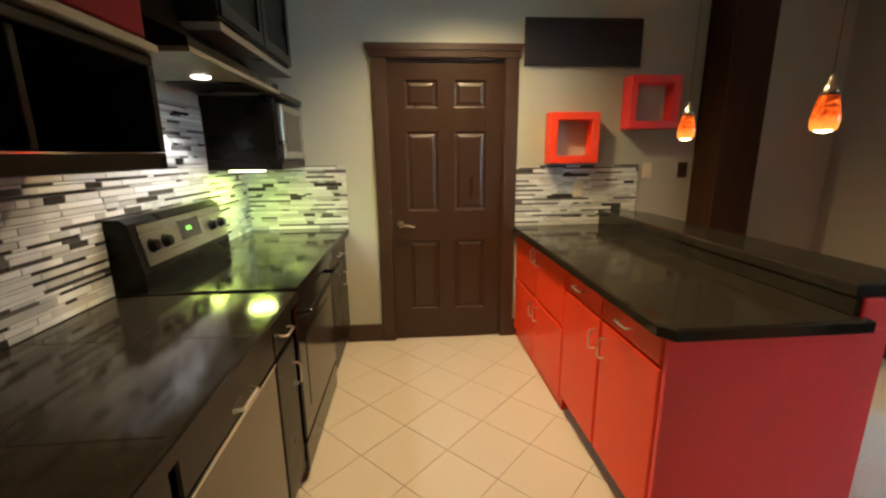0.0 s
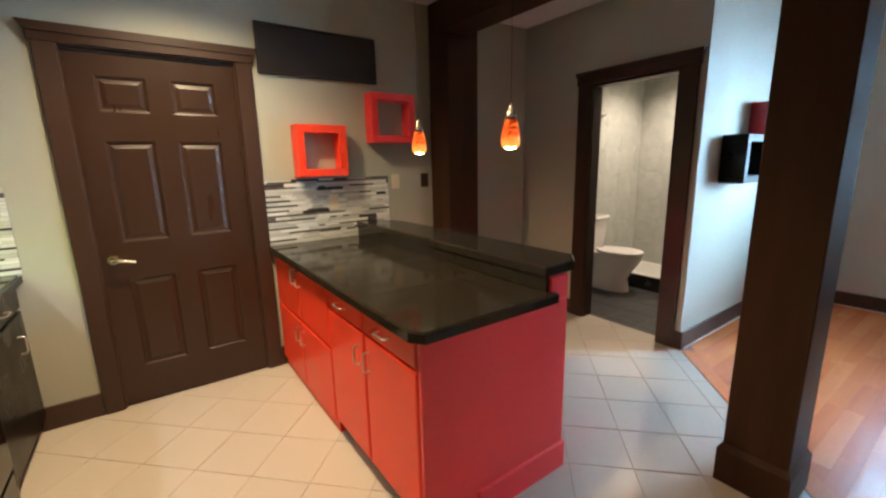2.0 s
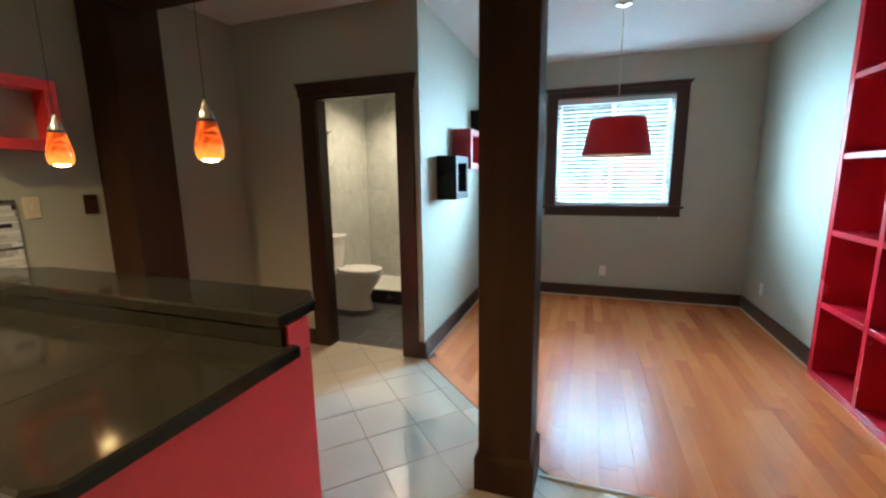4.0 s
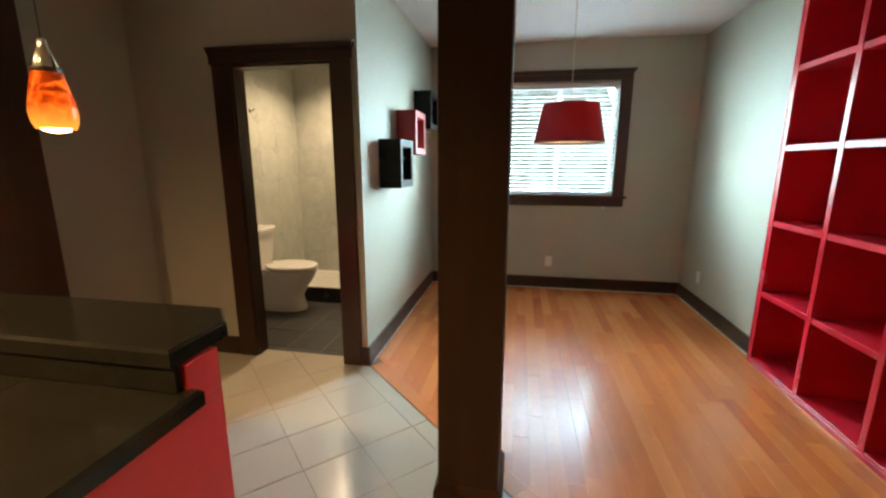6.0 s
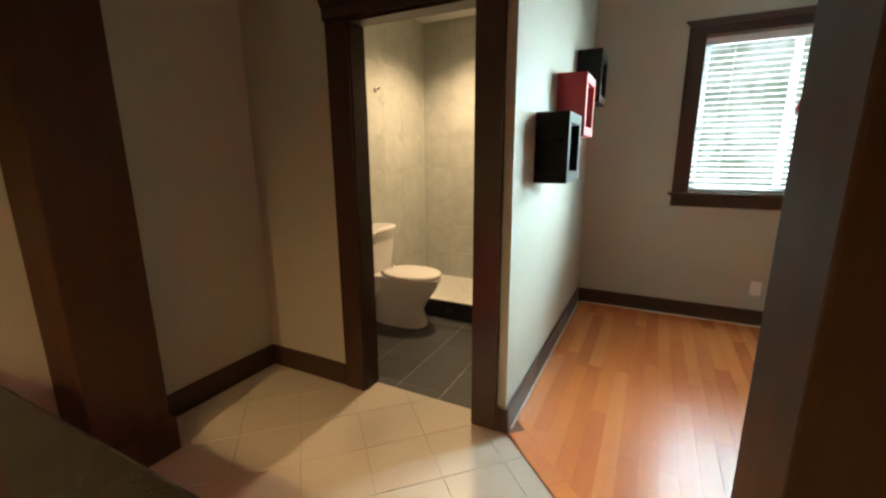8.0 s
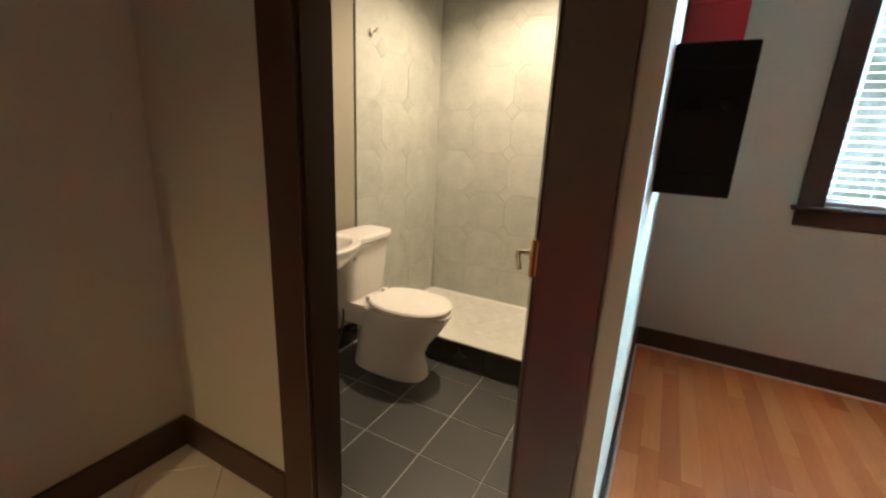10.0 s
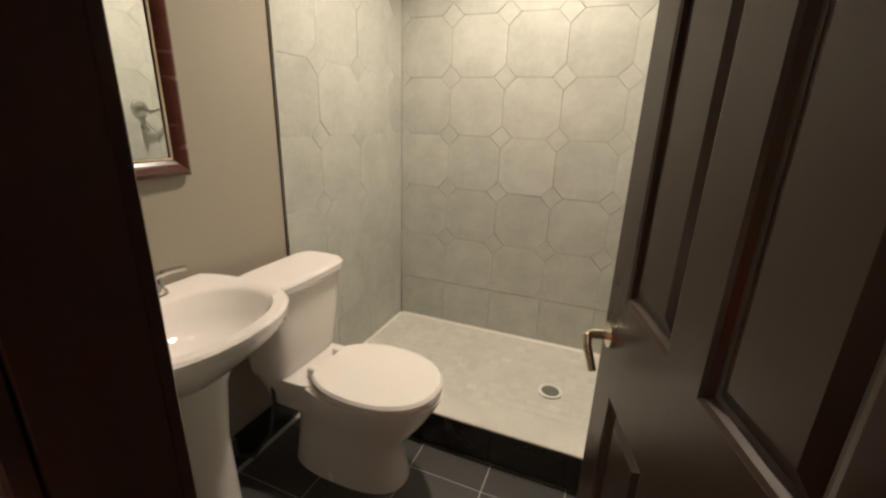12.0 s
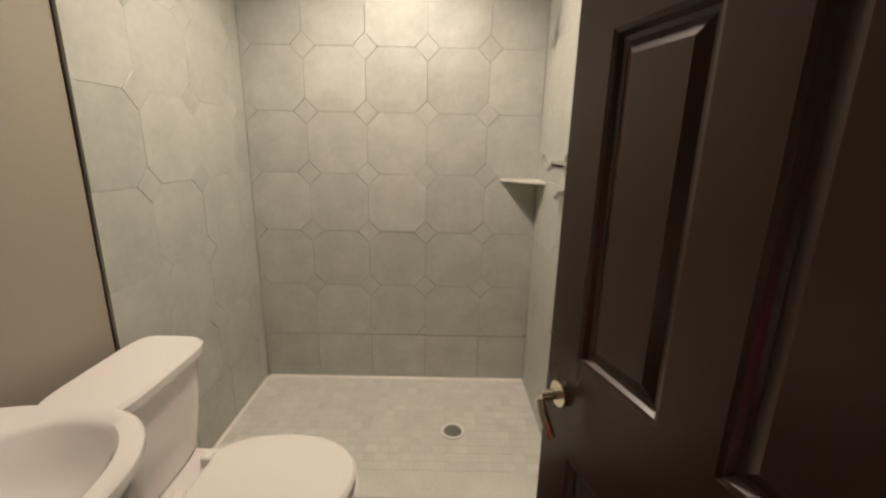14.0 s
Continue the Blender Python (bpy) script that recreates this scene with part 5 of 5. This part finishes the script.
def tile_wall(parent, place, rz, ulo, uhi, uref, zref, zlo, zhi):
    """Octagons centred between the diamonds; place(u, z) gives the world point on the backing."""
    k0, k1 = int((ulo - uref) / OP) - 2, int((uhi - uref) / OP) + 2
    m0, m1 = int((zlo - zref) / OP) - 2, int((zhi - zref) / OP) + 2
    for k in range(k0, k1 + 1):
        for m in range(m0, m1 + 1):
            for nm, u, z, poly, full in (("octagon_tile", uref + (k + 0.5) * OP, zref + (m + 0.5) * OP, octagon(OP / 2 - 0.0005, CUT), oct_full), ("diamond_tile", uref + k * OP, zref + m * OP, [(0, -dd), (dd, 0), (0, dd), (-dd, 0)], dia_full)):
                world = [(u + a, z + b) for a, b in poly]
                low = 0.354 + 0.001 if zlo < 0.3 else zlo
                q = clip(clip(clip(clip(world, -1, 0, -ulo), 1, 0, uhi), 0, -1, -low), 0, 1, zhi)
                if len(q) < 3 or area(q) < 0.0006:
                    continue
                me = full if area(q) > area(world) * 0.999 else plane_mesh(nm, [(a - u, b - z) for a, b in q], 0.009, OCT)
                ob = piece(nm, me, place(u, z), parent, rz)
                ob.location += Matrix.Rotation(rz, 3, "Z") @ Vector((0, jit.uniform(-0.0011, 0.0011), 0))
                ob.rotation_euler = (jit.uniform(-0.004, 0.004), 0, rz + jit.uniform(-0.004, 0.004))
    # the bottom course of square tiles
    if zlo < 0.3:
        k = 0
        while ulo + k * OP < uhi:
            a, b = ulo + k * OP + 0.0012, min(ulo + (k + 1) * OP - 0.0012, uhi)
            c = (a + b) / 2
            if b - a > 0.02:
                piece("base_tile", plane_mesh("base_tile", [(a - c, -0.137), (b - c, -0.137), (b - c, 0.137), (a - c, 0.137)], 0.009, OCT), place(c, 0.2155), parent, rz)
            k += 1


shower = thing("shower_tile_back", (6.176, 2.4, 0), "grey-green octagon wall tiles with diamond insets", "tile wall", kind="structure")
tile_wall(shower, lambda u, z: (6.176, -u, z), -math.pi / 2, -3.1665, -1.667, -2.247, 1.265, 0.078, H)
left = thing("shower_tile_left", (5.6, 3.177, 0), "grey-green octagon tiles beside the toilet", "tile wall", kind="structure")
tile_wall(left, lambda u, z: (u, 3.1765, z), 0.0, 5.161, 6.166, 6.02, 1.265, 0.078, H)
right = thing("shower_tile_right", (5.6, 1.657, 0), "grey-green octagon tiles behind the valve", "tile wall", kind="structure")
tile_wall(right, lambda u, z: (-u, 1.6575, z), math.pi, -6.166, -5.141, -6.02, 1.265, 0.078, H)


# mosaic strips of the backsplash
def mosaic(root, place, rz, u0, u1, z0, z1, seed, limit=300):
    r = random.Random(seed)
    cache, extra, count = {}, [], 0
    z = z0 + 0.001
    thick = True
    while z < z1 - 0.006:
        hh = min(r.choice((0.022, 0.026, 0.022)) if thick else r.choice((0.011, 0.013)), z1 - z)
        u = u0 - r.random() * 0.1
        while u < u1:
            ln = r.choice((0.05, 0.08, 0.11, 0.15, 0.2))
            a, b = max(u, u0), min(u + ln - 0.0018, u1)
            u += ln
            if b - a < 0.008:
                continue
            key = (round(b - a, 3), round(hh, 3))
            t = r.choice((0.0065, 0.0075, 0.0085))
            dark = r.random() < (0.07 if hh > 0.018 else 0.46)
            if count < limit:
                if (key, t, dark) not in cache:
                    w_, q_ = (b - a) / 2, hh / 2 - 0.0009
                    cache[(key, t, dark)] = plane_mesh("mosaic_strip", [(-w_, -q_), (w_, -q_), (w_, q_), (-w_, q_)], t, MOSAIC_DARK if dark else MOSAIC, 0.001)
                piece("mosaic_strip", cache[(key, t, dark)], place((a + b) / 2, z + hh / 2), root, rz)
                count += 1
            else:
                extra.append((a, b, z, z + hh - 0.0018, t, dark))
        z += hh
        thick = not thick if r.random() < 0.8 else thick
    return extra


nr = thing("backsplash_peninsula", (1.95, N, 1.1), "grey, white and black strip mosaic backsplash", "backsplash", kind="structure")
part("mosaic_bed", box(1.482, 2.43, N - 0.004, N - 0.0005, 0.894, 1.348), MGROUT, nr)
mosaic(nr, lambda u, z: (u, N - 0.004, z), 0.0, 1.483, 2.429, 0.895, 1.347, 3)
nl = thing("backsplash_corner", (-0.1, N, 1.1), "pale strip mosaic backsplash lit yellow-green", "backsplash", kind="structure")
part("mosaic_bed", box(W, 0.235, N - 0.004, N - 0.0005, 0.911, 1.365), MGROUT, nl)
mosaic(nl, lambda u, z: (u, N - 0.004, z), 0.0, W + 0.012, 0.234, 0.912, 1.364, 4)
wl = thing("backsplash_west", (W, 1.6, 1.1), "grey and white strip mosaic behind the range", "backsplash", kind="structure")
part("mosaic_bed", box(W + 0.0005, W + 0.004, 0.30, N - 0.012, 0.911, 1.40), MGROUT, wl)
part("mosaic_bed", box(W + 0.0005, W + 0.004, 1.47, 2.62, 1.4005, 1.70), MGROUT, wl)
spare = []
for a_, b_, z0_, z1_, sd_, lim in ((1.20, 2.60, 0.912, 1.395, 6, 240), (2.603, N - 0.014, 0.912, 1.352, 7, 0), (0.35, 1.195, 0.912, 1.395, 8, 0), (1.475, 2.60, 1.401, 1.686, 9, 60)):
    spare += mosaic(wl, lambda u, z: (W + 0.004, u, z), math.pi / 2, a_, b_, z0_, z1_, sd_, lim)
vs, fs, darks = [], [], []
for a_, b_, z0_, z1_, t_, dark_ in spare:
    k, x_ = len(vs), W + 0.004
    vs += [(x_, a_, z0_), (x_, b_, z0_), (x_, b_, z1_), (x_, a_, z1_), (x_ + t_, a_ + 0.001, z0_ + 0.001), (x_ + t_, b_ - 0.001, z0_ + 0.001), (x_ + t_, b_ - 0.001, z1_ - 0.001), (x_ + t_, a_ + 0.001, z1_ - 0.001)]
    fs += [(k + 4, k + 5, k + 6, k + 7), (k, k + 1, k + 5, k + 4), (k + 1, k + 2, k + 6, k + 5), (k + 2, k + 3, k + 7, k + 6), (k + 3, k, k + 4, k + 7)]
    darks += [int(dark_)] * 5
me = bpy.data.meshes.new("mosaic_rest")
me.from_pydata(vs, [], fs)
me.materials.append(MOSAIC_ISLES), me.materials.append(MOSAIC_DARK_ISLES)
me.polygons.foreach_set("material_index", darks)
rest = new("mosaic_rest", me)
rest.parent = wl
rest.location = -wl.location
tagged(rest, "the rest of the strip mosaic", kind="stuff")
